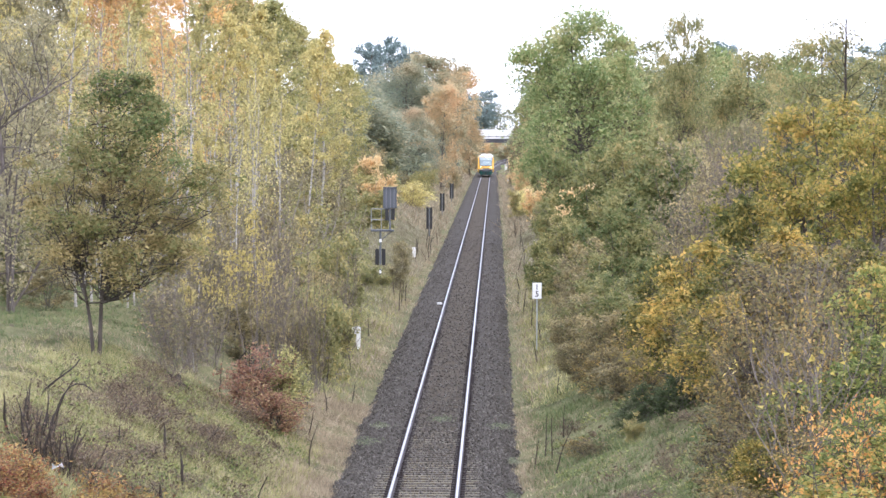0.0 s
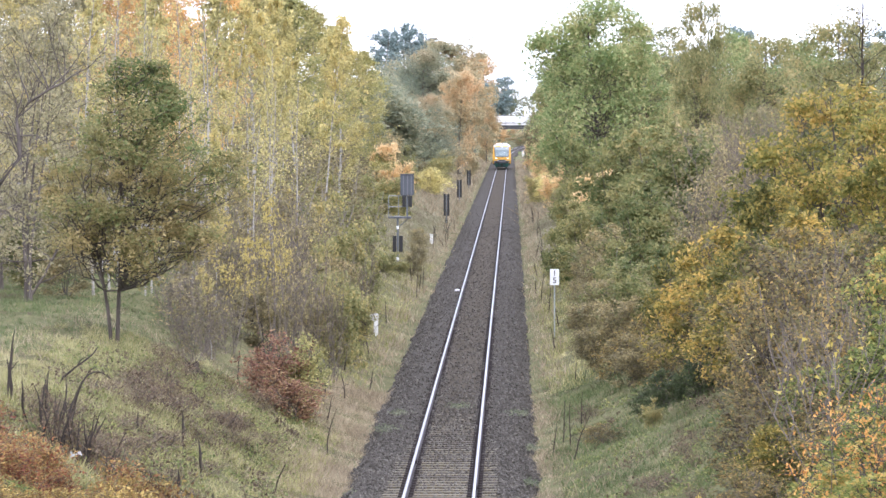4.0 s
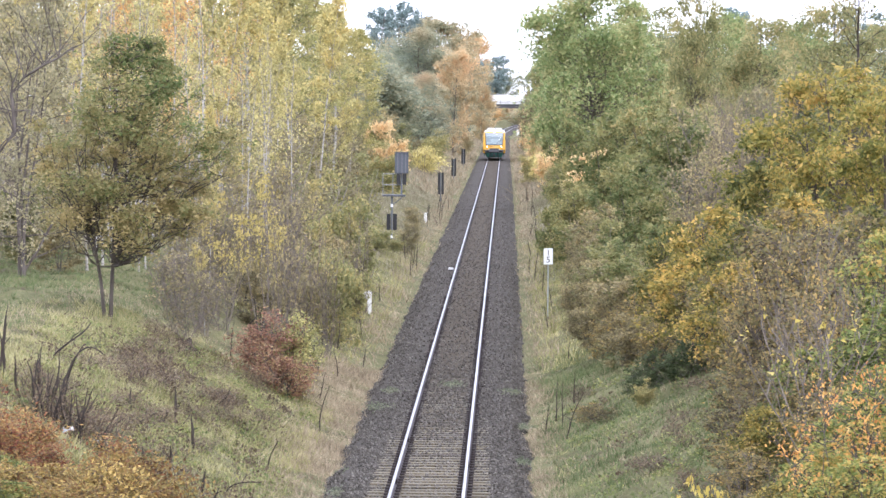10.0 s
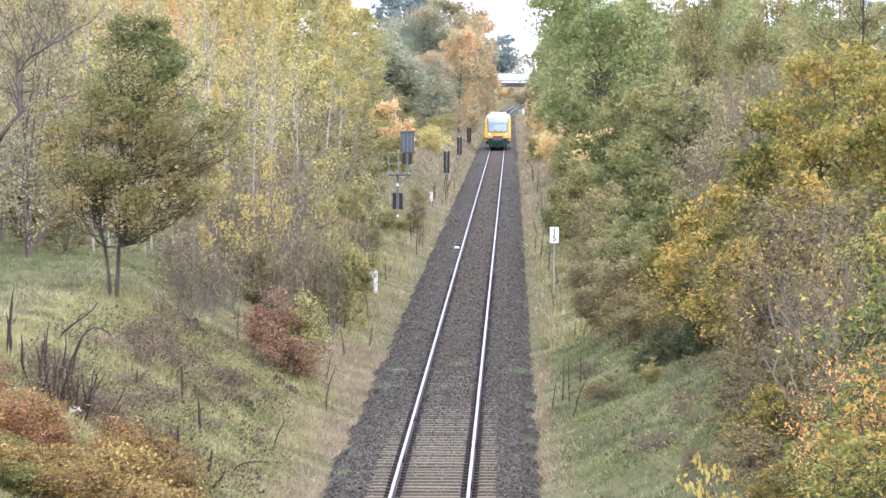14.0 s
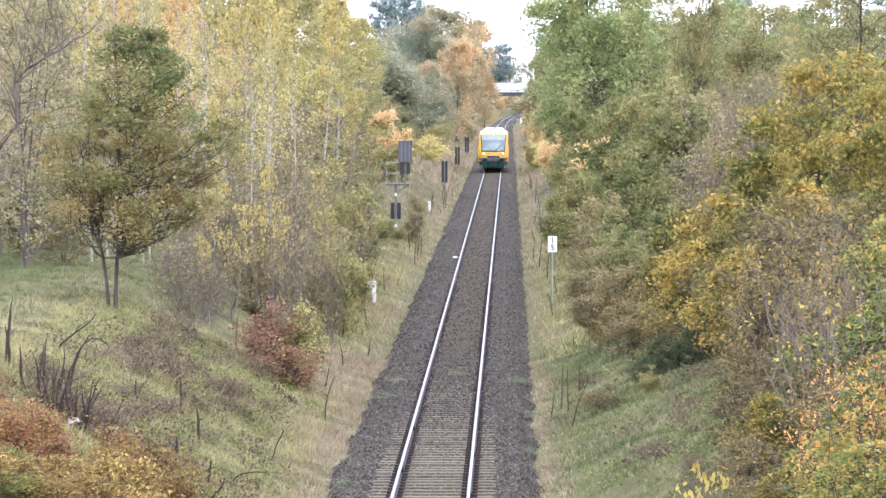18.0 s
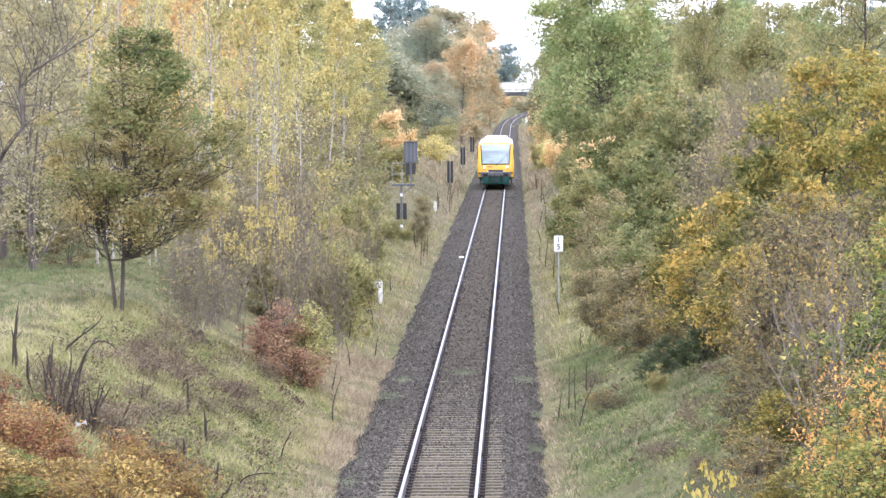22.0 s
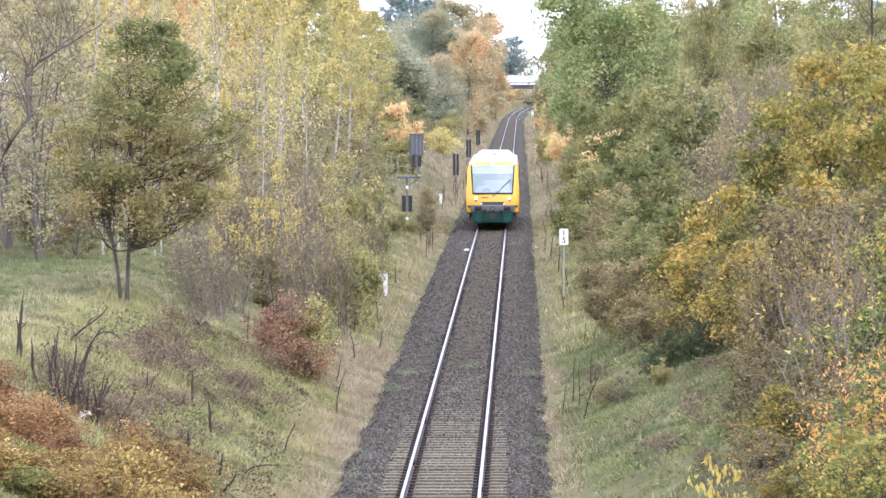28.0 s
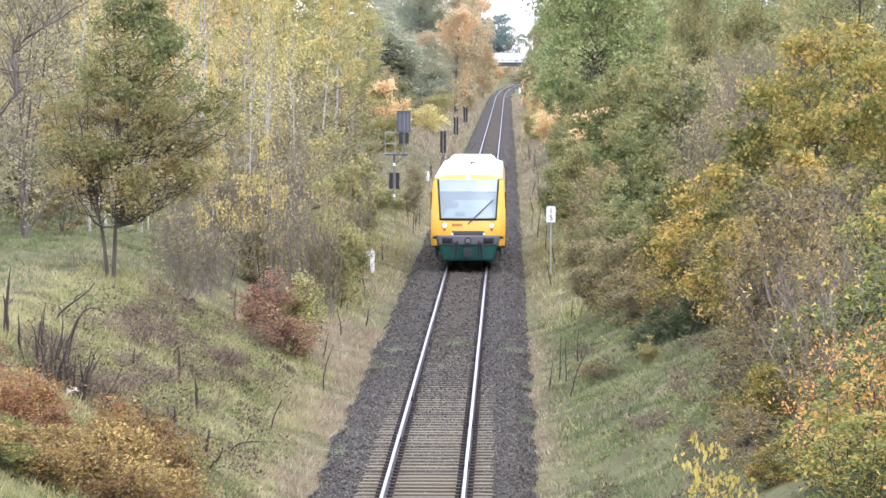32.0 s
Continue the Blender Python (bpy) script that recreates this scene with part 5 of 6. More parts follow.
# the other side
plant(oak_a, 7.8, 300, 14.3, 9.6, 240)
plant(oak_b, 6.6, 440, 12.8, 5.6, 240)
plant(oak_b, 12.0, 330, 12.2, 7.5, 290)
plant(oak_b, 13.3, 262, 12.4, 3.8, 330)
plant(oak_b, 16.2, 240, 9.7, 5.4, 240)
plant(oak_b, 18.6, 222, 10.1, 5.6, 350)
plant(oak_b, 22.2, 230, 9.4, 5.2, 60)
plant(oak_a, 18.6, 330, 11.3, 7.5, 320)
plant(oak_a, 24.0, 320, 10.6, 8.5, 170)
plant(pine, 37.2, 650, 18.0, 7.8, 270)
plant(pine, 59.3, 640, 17.9, 9.4, 150)
plant(pine, 54.9, 660, 17.0, 7.9, 190)
plant(bare_tree, 13.4, 152, 9.7, 4.1, 270)
plant(oak_a, 7.5, 380, 13.5, 6.6, 160)
plant(oak_far, 6.9, 640, 14.4, 6.4, 330)
plant(brown_bush, 4.6, 560, 8.5, 3.0, 190)
# undergrowth there
plant(grey_thicket, 10.4, 152, 6.4, 3.8, 350)
plant(grey_thicket, 9.5, 148, 5.6, 3.8, 210)
plant(grey_thicket, 8.5, 146, 4.4, 3.4, 100)
plant(grey_thicket, 11.3, 156, 6.6, 3.4, 60)
plant(brown_bush, 9.6, 190, 4.7, 3.8, 0)
plant(green_bush, 6.9, 215, 5.9, 4.9, 260)
plant(green_bush, 8.8, 205, 5.4, 4.1, 200)
plant(green_bush, 5.7, 245, 5.6, 3.9, 10)
plant(green_bush, 6.8, 180, 4.3, 4.1, 240)
plant(green_bush, 5.0, 190, 3.7, 3.0, 80)
plant(yellow_bush, 4.8, 250, 4.3, 2.3, 30)
plant(yellow_bush, 4.4, 380, 3.3, 3.0, 210)
plant(orange_bush, 4.2, 430, 1.7, 2.6, 290)
plant(orange_bush, 6.5, 520, 5.5, 2.8, 220)
plant(green_bush, 3.9, 200, 3.0, 2.1, 220)
plant(brown_bush, 5.7, 165, 2.8, 3.7, 170)
plant(brown_bush, 4.3, 162, 2.5, 2.2, 310)
plant(yellow_bush, 7.5, 160, 2.7, 2.8, 10)
plant(brown_bush, 6.2, 140, 1.6, 2.8, 30)
plant(green_bush, 6.0, 300, 4.3, 3.6, 10)
plant(oak_b, 16.6, 180, 6.3, 4.8, 230)
plant(green_bush, 12.4, 160, 5.7, 3.6, 160)
# nearest bushes there
plant(amber_tree, 11.1, 124, 6.2, 4.6, 290)
plant(amber_tree, 12.1, 118, 5.6, 3.5, 190)
plant(amber_bush, 7.2, 116, 3.3, 3.6, 200)
plant(amber_bush, 8.9, 120, 3.8, 3.2, 110)
plant(amber_bush, 10.6, 108, 2.3, 3.3, 230)
plant(amber_bush, 9.3, 112, 3.0, 3.0, 110)
plant(amber_bush, 6.4, 122, 3.0, 2.4, 200)
plant(amber_bush, 7.5, 104, 2.3, 2.4, 230)
plant(amber_bush, 9.0, 102, 2.0, 2.6, 160)
plant(amber_tree, 9.5, 128, 4.8, 3.2, 190)
plant(amber_bush, 10.4, 100, 2.0, 2.4, 240)
plant(near_bush, 7.5, 64, 1.8, 2.2, 60)
plant(near_bush, 6.7, 61, 1.5, 1.8, 10)
plant(near_bush, 7.9, 70, 1.8, 2.2, 80)
plant(thicket, 7.1, 72, 1.5, 1.8, 190)
plant(bare_sapling, 7.2, 75, 3.9, 2.2, 320)
plant(bare_sapling, 7.5, 77, 4.1, 2.4, 140)
plant(bare_sapling, 6.8, 76, 3.2, 1.8, 170)
plant(yellow_bush, 5.0, 103, 0.8, 0.7, 150)
plant(thicket, 3.7, 106, 0.5, 1.1, 200)
plant(thicket, 4.0, 103.5, 0.45, 1.0, 90)
plant(brown_bush, 4.3, 131, 1.4, 1.8, 110)
plant(brown_bush, 4.9, 119, 1.5, 2.2, 270)
plant(brown_bush, 5.1, 124, 2.2, 2.6, 60)
plant(brown_bush, 4.2, 142, 1.7, 2.0, 60)
plant(thicket, 4.6, 126, 1.2, 1.6, 200)
plant(near_bush, 6.6, 66, 1.4, 1.6, 330)
plant(coral_bush, 6.5, 63.5, 2.9, 0.9, 210)
plant(coral_bush, 6.25, 63, 2.9, 0.9, 140)
plant(coral_bush, 6.85, 63.2, 2.7, 0.9, 280)
plant(bare_shrub, 7.3, 83, 3.7, 2.0, 100)
plant(bare_shrub, 7.7, 80, 3.4, 1.6, 50)
plant(near_bush, 8.2, 66, 2.2, 2.2, 210)
plant(near_bush, 8.6, 77, 2.1, 2.4, 130)
plant(thicket, 7.9, 81, 2.2, 2.2, 280)
plant(lemon_bush, 4.55, 65.5, 1.6, 1.0, 170)
plant(lemon_bush, 4.9, 67, 1.9, 1.0, 40)
plant(amber_bush, 7.2, 101, 2.6, 2.6, 70)
plant(thicket, 7.5, 94, 1.9, 2.2, 20)
plant(bare_shrub, 9.0, 90, 3.2, 2.4, 330)
plant(thicket, 7.5, 84, 1.8, 2.0, 120)
plant(thicket, 7.3, 78, 1.4, 1.8, 200)
plant(thicket, 7.3, 90, 2.2, 2.2, 110)
plant(thicket, 7.8, 86, 2.6, 2.2, 170)
plant(near_bush, 7.3, 80, 1.8, 1.8, 210)
plant(thicket, 7.6, 88, 3.2, 2.4, 50)
plant(thicket, 5.6, 113, 1.2, 1.6, 180)
plant(thicket, 8.0, 88, 2.4, 2.4, 330)
plant(thicket, 9.2, 95, 3.0, 2.8, 170)
plant(thicket, 7.6, 98, 2.4, 2.6, 290)
plant(thicket, 8.6, 104, 3.0, 3.0, 220)
plant(thicket, 7.0, 104, 2.2, 2.4, 260)
plant(bare_shrub, 8.6, 99, 3.4, 2.6, 180)
plant(thicket, 8.6, 101, 3.0, 3.0, 260)
plant(near_bush, 9.3, 86, 2.8, 2.4, 260)
plant(brown_bush, 4.9, 140, 2.2, 2.6, 20)
plant(green_bush, 4.4, 150, 1.9, 2.0, 260)
plant(green_bush, 5.4, 131, 2.4, 2.6, 90)
plant(thicket, 5.4, 121, 1.7, 2.2, 120)
plant(green_bush, 6.3, 125, 3.0, 3.0, 0)
plant(brown_bush, 4.6, 158, 2.6, 2.2, 300)
plant(yellow_bush, 5.6, 146, 3.2, 2.8, 320)
plant(far_yellow, 4.7, 398, 2.3, 2.6, 270)
plant(orange_bush, 4.6, 440, 3.2, 2.4, 350)
plant(orange_bush, 4.9, 520, 4.5, 3.2, 140)
plant(far_yellow, 4.8, 365, 2.4, 2.4, 20)
plant(orange_bush, 5.2, 600, 5.5, 4.0, 290)
plant(amber_bush, 6.7, 110, 2.6, 2.8, 330)
plant(amber_bush, 7.6, 107, 3.2, 3.0, 180)
plant(green_bush, 6.0, 155, 4.0, 3.2, 340)
for x, y, h, w, turn in ((7.5, 96, 1.9, 2.2, 30), (7.1, 90, 1.7, 2.0, 140), (6.5, 85, 1.5, 1.9, 250), (6.2, 80, 1.3, 1.8, 80), (5.8, 74, 1.1, 1.7, 310), (7.8, 101, 2.0, 2.4, 200), (6.9, 83, 1.7, 2.0, 10)):
    plant(thicket, x, y, h, w, turn)
for x, y, h, w, turn in ((6.1, 79, 2.0, 1.7, 150), (5.7, 70, 1.4, 1.3, 60)):
    plant(bare_shrub, x, y, h, w, turn)
for x, y, h, w, turn in ((6.3, 76, 1.3, 1.6, 40), (6.0, 69, 0.8, 1.3, 200)):
    plant(amber_bush, x, y, h, w, turn)
# dark-leaved bushes added as the shadow hollow below the amber ones
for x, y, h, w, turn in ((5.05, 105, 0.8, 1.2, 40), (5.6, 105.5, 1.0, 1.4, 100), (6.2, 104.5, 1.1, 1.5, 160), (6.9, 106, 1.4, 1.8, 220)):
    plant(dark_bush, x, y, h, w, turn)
# low bushes on the meadow slope
plant(brown_bush, -4.9, 143, 1.6, 1.8, 210)
plant(brown_bush, -4.9, 135, 2.0, 2.4, 140)
plant(brown_bush, -5.7, 128, 2.2, 2.6, 40)
plant(twig_shrub, -6.6, 121, 1.8, 2.4, 180)
plant(yellow_bush, -5.0, 151, 2.6, 2.4, 70)
plant(twig_shrub, -7.6, 118, 2.2, 2.6, 150)
plant(twig_shrub, -6.8, 110, 1.9, 2.0, 120)
plant(red_bush, -4.8, 112, 1.7, 2.4, 20)
plant(red_bush, -4.2, 110.5, 1.2, 2.0, 140)
plant(sunny_bush, -4.1, 112.0, 2.1, 1.9, 320)
for x, y, h, w, turn in ((-8.0, 76, 0.8, 1.9, 0), (-7.4, 75, 0.7, 1.8, 80), (-6.9, 76, 0.75, 1.6, 150), (-7.7, 73, 0.7, 2.0, 220), (-6.5, 74.5, 0.55, 1.5, 310), (-7.1, 73, 0.75, 1.6, 40), (-5.5, 76.5, 0.9, 1.8, 100)):
    plant(crimson_bush, x, y, h, w, turn)
for x, y, h, w, turn in ((-6.4, 72, 0.5, 1.6, 130), (-6.7, 70.4, 0.55, 1.5, 70), (-7.3, 69.5, 0.6, 1.6, 20), (-7.2, 67.8, 0.6, 1.6, 110)):
    plant(rust_bush, x, y, h, w, turn)
for x, y, h, w, turn in ((-7.2, 71, 0.55, 1.5, 300), (-6.6, 68.6, 0.5, 1.6, 250)):
    plant(near_bush, x, y, h, w, turn)
for x, y, h, w, turn in ((-4.9, 75.5, 1.2, 1.9, 320), (-4.4, 74.5, 0.9, 1.6, 190), (-5.8, 73.5, 0.6, 1.8, 150), (-5.0, 73, 1.0, 1.8, 10), (-4.2, 72.5, 0.8, 1.5, 330), (-4.6, 70.5, 1.0, 1.8, 340), (-5.5, 70.5, 0.7, 1.8, 40), (-3.9, 70, 0.8, 1.4, 90), (-5.9, 68.5, 0.7, 1.7, 240), (-4.8, 68.5, 0.9, 1.7, 130)):
    plant(rust_bush, x, y, h, w, turn)

# ---- the thickets that close the view between the larger trees ----
rng = np.random.default_rng(77)
for i in range(34):
    y = rng.uniform(150, 330)
    x = -rng.uniform(6.6, 8.5) - (y - 150) * 0.012 - abs(rng.normal()) * 5
    plant(sapling if i % 3 else brown_bush, x, y, rng.uniform(4.0, 7.5) if i % 3 else rng.uniform(2.5, 4.0), rng.uniform(1.8, 2.8) if i % 3 else rng.uniform(3.5, 5), rng.uniform(0, 360))
for i in range(16):
    y = rng.uniform(170, 340)
    plant((yellow_bush, brown_bush, green_bush, yellow_bush)[i % 4], -rng.uniform(7, 10) - abs(rng.normal()) * 4, y, rng.uniform(2.5, 5), rng.uniform(3, 5), rng.uniform(0, 360))
for i in range(30):
    y = 175 + i * 18 + rng.uniform(-6, 6)
    kind = (green_bush, yellow_bush, brown_bush, orange_bush, green_bush, brown_bush)[i % 6]
    plant(kind, float(track_x(y)) + rng.uniform(5.2, 6.8), y, rng.uniform(2.2, 4.2), rng.uniform(2.4, 3.4), rng.uniform(0, 360))
for i in range(26):
    y = 250 + i * 20 + rng.uniform(-7, 7)
    kind = (brown_bush, yellow_bush, yellow_bush, brown_bush)[i % 4]
    plant(kind, float(track_x(y)) - rng.uniform(6.4, 8.5), y, rng.uniform(1.8, 4.0), rng.uniform(2.6, 4.0), rng.uniform(0, 360))
for i in range(18):
    y = rng.uniform(150, 260)
    plant((green_bush, brown_bush, yellow_bush)[i % 3], rng.uniform(7.5, 18) * y / 200 + 1, y, rng.uniform(3.0, 5.5), rng.uniform(3.5, 5), rng.uniform(0, 360))
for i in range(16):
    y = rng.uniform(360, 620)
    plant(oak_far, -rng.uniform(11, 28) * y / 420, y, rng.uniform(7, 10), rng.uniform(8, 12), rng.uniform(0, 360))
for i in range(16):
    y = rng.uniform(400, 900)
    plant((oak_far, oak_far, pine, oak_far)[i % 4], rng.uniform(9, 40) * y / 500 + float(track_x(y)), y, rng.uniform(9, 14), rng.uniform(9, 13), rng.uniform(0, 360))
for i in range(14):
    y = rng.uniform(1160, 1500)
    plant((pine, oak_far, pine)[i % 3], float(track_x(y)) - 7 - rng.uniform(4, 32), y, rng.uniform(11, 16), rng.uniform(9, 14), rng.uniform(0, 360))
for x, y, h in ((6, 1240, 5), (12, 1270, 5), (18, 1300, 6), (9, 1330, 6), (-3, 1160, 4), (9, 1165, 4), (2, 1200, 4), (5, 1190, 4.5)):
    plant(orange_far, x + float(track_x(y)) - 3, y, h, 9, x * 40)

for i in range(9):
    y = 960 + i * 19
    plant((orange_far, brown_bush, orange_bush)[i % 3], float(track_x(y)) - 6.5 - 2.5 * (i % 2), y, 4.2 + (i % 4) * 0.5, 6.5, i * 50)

for i in range(46):
    y = rng.uniform(128, 190)
    plant(pole, -rng.uniform(0.042, 0.088) * y, y, rng.uniform(5.5, 10), rng.uniform(0.9, 1.7), rng.uniform(0, 360))

# a crooked dark stem arches out of the thicket at the edge of the meadow
crooked = new("crooked_tree")
tagged(crooked, "thin dark crooked tree leaning out over the meadow", "tree")
crooked.matrix_basis = pose(-13.4, 117, 2.4)
r = np.random.default_rng(812)
spine = np.array([(0, 0, -0.3), (0.1, 0, 1.6), (0.35, 0, 2.9), (0.8, 0, 3.9), (1.35, 0, 4.6), (1.32, 0, 5.2), (1.25, 0, 5.7), (1.6, 0, 6.15), (2.15, 0, 6.5), (2.55, 0, 6.7), (2.95, 0, 7.0)])
spine[:, 1] += np.linspace(0, 0.4, len(spine))
part("trunk", sheet("trunk", *tubes([(spine, np.linspace(0.085, 0.02, len(spine)))], 8)), BARK_GREY, crooked, smooth=True)
for k in range(2, 10):
    for _ in range(3):
        aim = (r.normal() * 0.8, r.normal() * 0.5, 0.6 + r.random())
        limb = wander(r, spine[k], aim, r.uniform(0.8, 2.2), 6, 0.16)
        lines = [(limb, np.linspace(0.022, 0.006, 7))]
        lines += [(wander(r, limb[m], r.normal(size=3) + np.array([0, 0, 0.7]), r.uniform(0.3, 0.9), 3, 0.15), np.linspace(0.009, 0.004, 4)) for m in (2, 3, 4, 5)]
        part("bough", sheet("bough", *tubes(lines, 4)), BARK_GREY, crooked, smooth=True)


# ---- grass ----
def tussocks(rng, x, y, high, wide, lean, blades):
    """Tufts of bent blades at the given places."""
    n = len(x)
    x, y = np.repeat(x, blades), np.repeat(y, blades)
    spread = np.repeat(high, blades) * 0.45
    x, y = x + rng.normal(size=n * blades) * spread, y + rng.normal(size=n * blades) * spread
    h = np.repeat(high, blades) * rng.uniform(0.4, 1.15, n * blades)
    foot = np.stack([x, y, ground_z(x, y) - 0.03], 1)
    az = rng.uniform(0, 2 * np.pi, n * blades)
    bend_by = rng.normal(size=(n * blades, 2)) * lean
    tip = foot + np.stack([bend_by[:, 0] * h, bend_by[:, 1] * h, h * rng.uniform(0.6, 1.0, n * blades)], 1)
    w = np.stack([np.cos(az), np.sin(az), 0 * az], 1) * wide * rng.uniform(0.5, 1.2, (n * blades, 1))
    return np.stack([foot - w, foot + w, tip], 1).reshape(-1, 3)


def meadow(rng, s0, s1, y0, y1, count, high, wide, blades=6, lean=0.5):
    y = rng.uniform(y0, y1, count)
    s = s0 + (s1 - s0) * rng.uniform(0, 1, count)
    x = s + track_x(y)
    patch = 0.5 + 0.5 * lumps(x * 0.7, y * 0.5, 0.9)
    keep = rng.uniform(0, 1, count) < 0.35 + 0.65 * patch
    x, y, patch = x[keep], y[keep], patch[keep]
    return tussocks(rng, x, y, high * (0.5 + 0.8 * patch) * rng.uniform(0.6, 1.3, len(x)), wide, lean, blades)


GRASS_MAT = leafy("autumn_grass", [(0.14, 0.105, 0.065), (0.17, 0.175, 0.065), (0.3, 0.295, 0.12), (0.44, 0.4, 0.185), (0.57, 0.5, 0.27)], clump=0.45, spread=0.3, through_light=0.25, detail=6)
STRAW_MAT = leafy("dry_straw_grass", [(0.2, 0.155, 0.11), (0.33, 0.265, 0.18), (0.45, 0.365, 0.25), (0.54, 0.45, 0.31)], clump=0.9, spread=0.5, through_light=0.2, detail=6)
rng = np.random.default_rng(99)


YELLOW_MAT = leafy("yellow_straw_grass", [(0.2, 0.175, 0.09), (0.32, 0.295, 0.145), (0.45, 0.415, 0.21), (0.56, 0.505, 0.28)], clump=0.7, spread=0.5, through_light=0.2, detail=6)
GREEN_MAT = leafy("green_autumn_grass", [(0.1, 0.075, 0.05), (0.09, 0.12, 0.05), (0.15, 0.19, 0.08), (0.23, 0.245, 0.115), (0.42, 0.36, 0.21)], clump=0.8, spread=0.3, through_light=0.25, detail=6)


def lawn(name, label, mat, *zones):
    v = np.concatenate([meadow(rng, *z) for z in zones])
    tagged(part(name, sheet(name, v, np.arange(len(v)).reshape(-1, 3)), mat), label, "grass", kind="stuff")


FAR_MAT = leafy("pale_far_grass", [(0.2, 0.165, 0.12), (0.28, 0.25, 0.165), (0.38, 0.33, 0.24), (0.47, 0.41, 0.31)], clump=0.6, spread=0.4, through_light=0.2, detail=6)
lawn("grass", "rough green and straw-coloured autumn grass on the slopes", GRASS_MAT,
     (-2.9, -9.5, 62, 112, 21000, 0.24, 0.013, 6), (-2.9, -9.0, 128, 240, 6500, 0.36, 0.02, 5), (2.8, 7.5, 128, 240, 6000, 0.36, 0.02, 5))
lawn("far_grass", "pale straw grass along the far cutting slopes", FAR_MAT,
     (-3.0, -9.0, 190, 330, 5000, 0.4, 0.022, 5), (2.9, 7.5, 190, 330, 4000, 0.4, 0.022, 5),
     (-3.0, -8.5, 330, 800, 5000, 0.6, 0.05, 4), (3.0, 7.0, 330, 800, 4000, 0.6, 0.05, 4))
lawn("green_grass", "short greener grass on the meadow and the shaded slope", GREEN_MAT,
     (2.6, 10.0, 58, 135, 21000, 0.24, 0.013, 6), (-7.5, -15.5, 100, 150, 12000, 0.22, 0.014, 5), (-3.5, -8.5, 66, 110, 7000, 0.2, 0.012, 6))
lawn("tussock_grass", "pale yellow tussocks on the rough slope", YELLOW_MAT,
     (-6.0, -9.6, 90, 105, 420, 0.36, 0.011, 34),      (-3.4, -10.5, 64, 114, 900, 0.28, 0.011, 34), (-3.6, -9.5, 70, 112, 330, 0.32, 0.012, 46), (2.9, 8.5, 60, 116, 150, 0.25, 0.011, 34))
lawn("dry_grass", "pale dry grass along the edge of the ballast", STRAW_MAT,
     (-2.0, -3.9, 66, 130, 7000, 0.26, 0.013, 7), (2.05, 2.9, 66, 130, 1900, 0.2, 0.013, 7), (-4.0, -11, 66, 120, 3500, 0.3, 0.011, 7), (3.0, 8, 66, 120, 900, 0.28, 0.011, 7),
     (-2.4, -3.7, 130, 330, 1500, 0.42, 0.022, 5), (2.4, 3.4, 130, 330, 1300, 0.38, 0.022, 5),
     (-2.6, -6.5, 330, 800, 3500, 0.7, 0.05, 4), (2.6, 4.6, 330, 800, 3000, 0.7, 0.05, 4))


# ---- herbs and dead leaves between the grass ----
HERB = leafy("green_herb_leaf", [(0.09, 0.12, 0.045), (0.16, 0.2, 0.075), (0.26, 0.29, 0.11), (0.45, 0.42, 0.16)], clump=1.2)
LITTER = leafy("brown_dead_herb", [(0.075, 0.052, 0.036), (0.12, 0.088, 0.06), (0.19, 0.145, 0.1)], clump=1.2, through_light=0.2)


def herbs(name, label, mat, zones, size):
    v, f, base = [], [], 0
    for s0, s1, y0, y1, clumps, each, wide, high in zones:
        cx, cy = rng.uniform(s0, s1, clumps), rng.uniform(y0, y1, clumps)
        grow = np.repeat(rng.uniform(0.5, 1.6, clumps), each)
        x = np.repeat(cx, each) + rng.normal(size=clumps * each) * wide * grow
        y = np.repeat(cy, each) + rng.normal(size=clumps * each) * wide * 2.2 * grow
        z = ground_z(x, y) + np.abs(rng.normal(size=len(x))) * high * grow
        a, b = leaves(rng, np.stack([x, y, z], 1), size)
        v.append(a)
        f.append(b + base)
        base += len(a)
    tagged(part(name, sheet(name, np.concatenate(v), np.concatenate(f)), mat), label, "plant", kind="stuff")


herbs("herb_leaves", "low green herbs scattered through the autumn grass", HERB, ((-8.8, -3.2, 66, 112, 150, 110, 0.2, 0.12), (2.9, 8.0, 62, 118, 70, 90, 0.18, 0.12)), 0.075)
herbs("dead_herb_leaves", "patches of brown dead herbs in the grass", LITTER, ((-8.6, -3.6, 76, 112, 130, 130, 0.22, 0.1), (3.2, 7.5, 64, 118, 34, 90, 0.18, 0.1)), 0.08)


# ---- low dead brush in the grass ----
brush = tree("dry_brush", 71, 0.7, 1.3, 0.02, BARK_BROWN, LEAF_DEAD, 1500, 0.07, "low tangle of dead brown brush in the grass", "plant", stems=6, limbs=22, radius=0.01, clump=0.27, rise=1.0, bare=0.1, twigs=2, slim=0.25)
for i in range(30):
    y = rng.uniform(82, 112)
    plant(brush, -rng.uniform(4.8 if y < 96 else 4.2, 8.2), y, rng.uniform(0.25, 0.45), rng.uniform(0.7, 1.5), rng.uniform(0, 360))
for x, y, h, w in ((-7.0, 97, 0.4, 1.0), (-6.5, 100, 0.5, 1.1), (-6.2, 97, 0.4, 0.9), (-6.7, 94, 0.45, 1.0), (-6.4, 91, 0.4, 0.9), (-5.6, 99, 0.4, 1.0), (-5.2, 101, 0.4, 1.1), (-5.0, 97, 0.35, 0.9), (-6.9, 103, 0.5, 1.2)):
    plant(brush, x, y, h, w, x * 170)
for i in range(12):
    plant(brush, rng.uniform(3.2, 6.5), rng.uniform(80, 115), rng.uniform(0.2, 0.4), rng.uniform(0.6, 1.2), rng.uniform(0, 360))


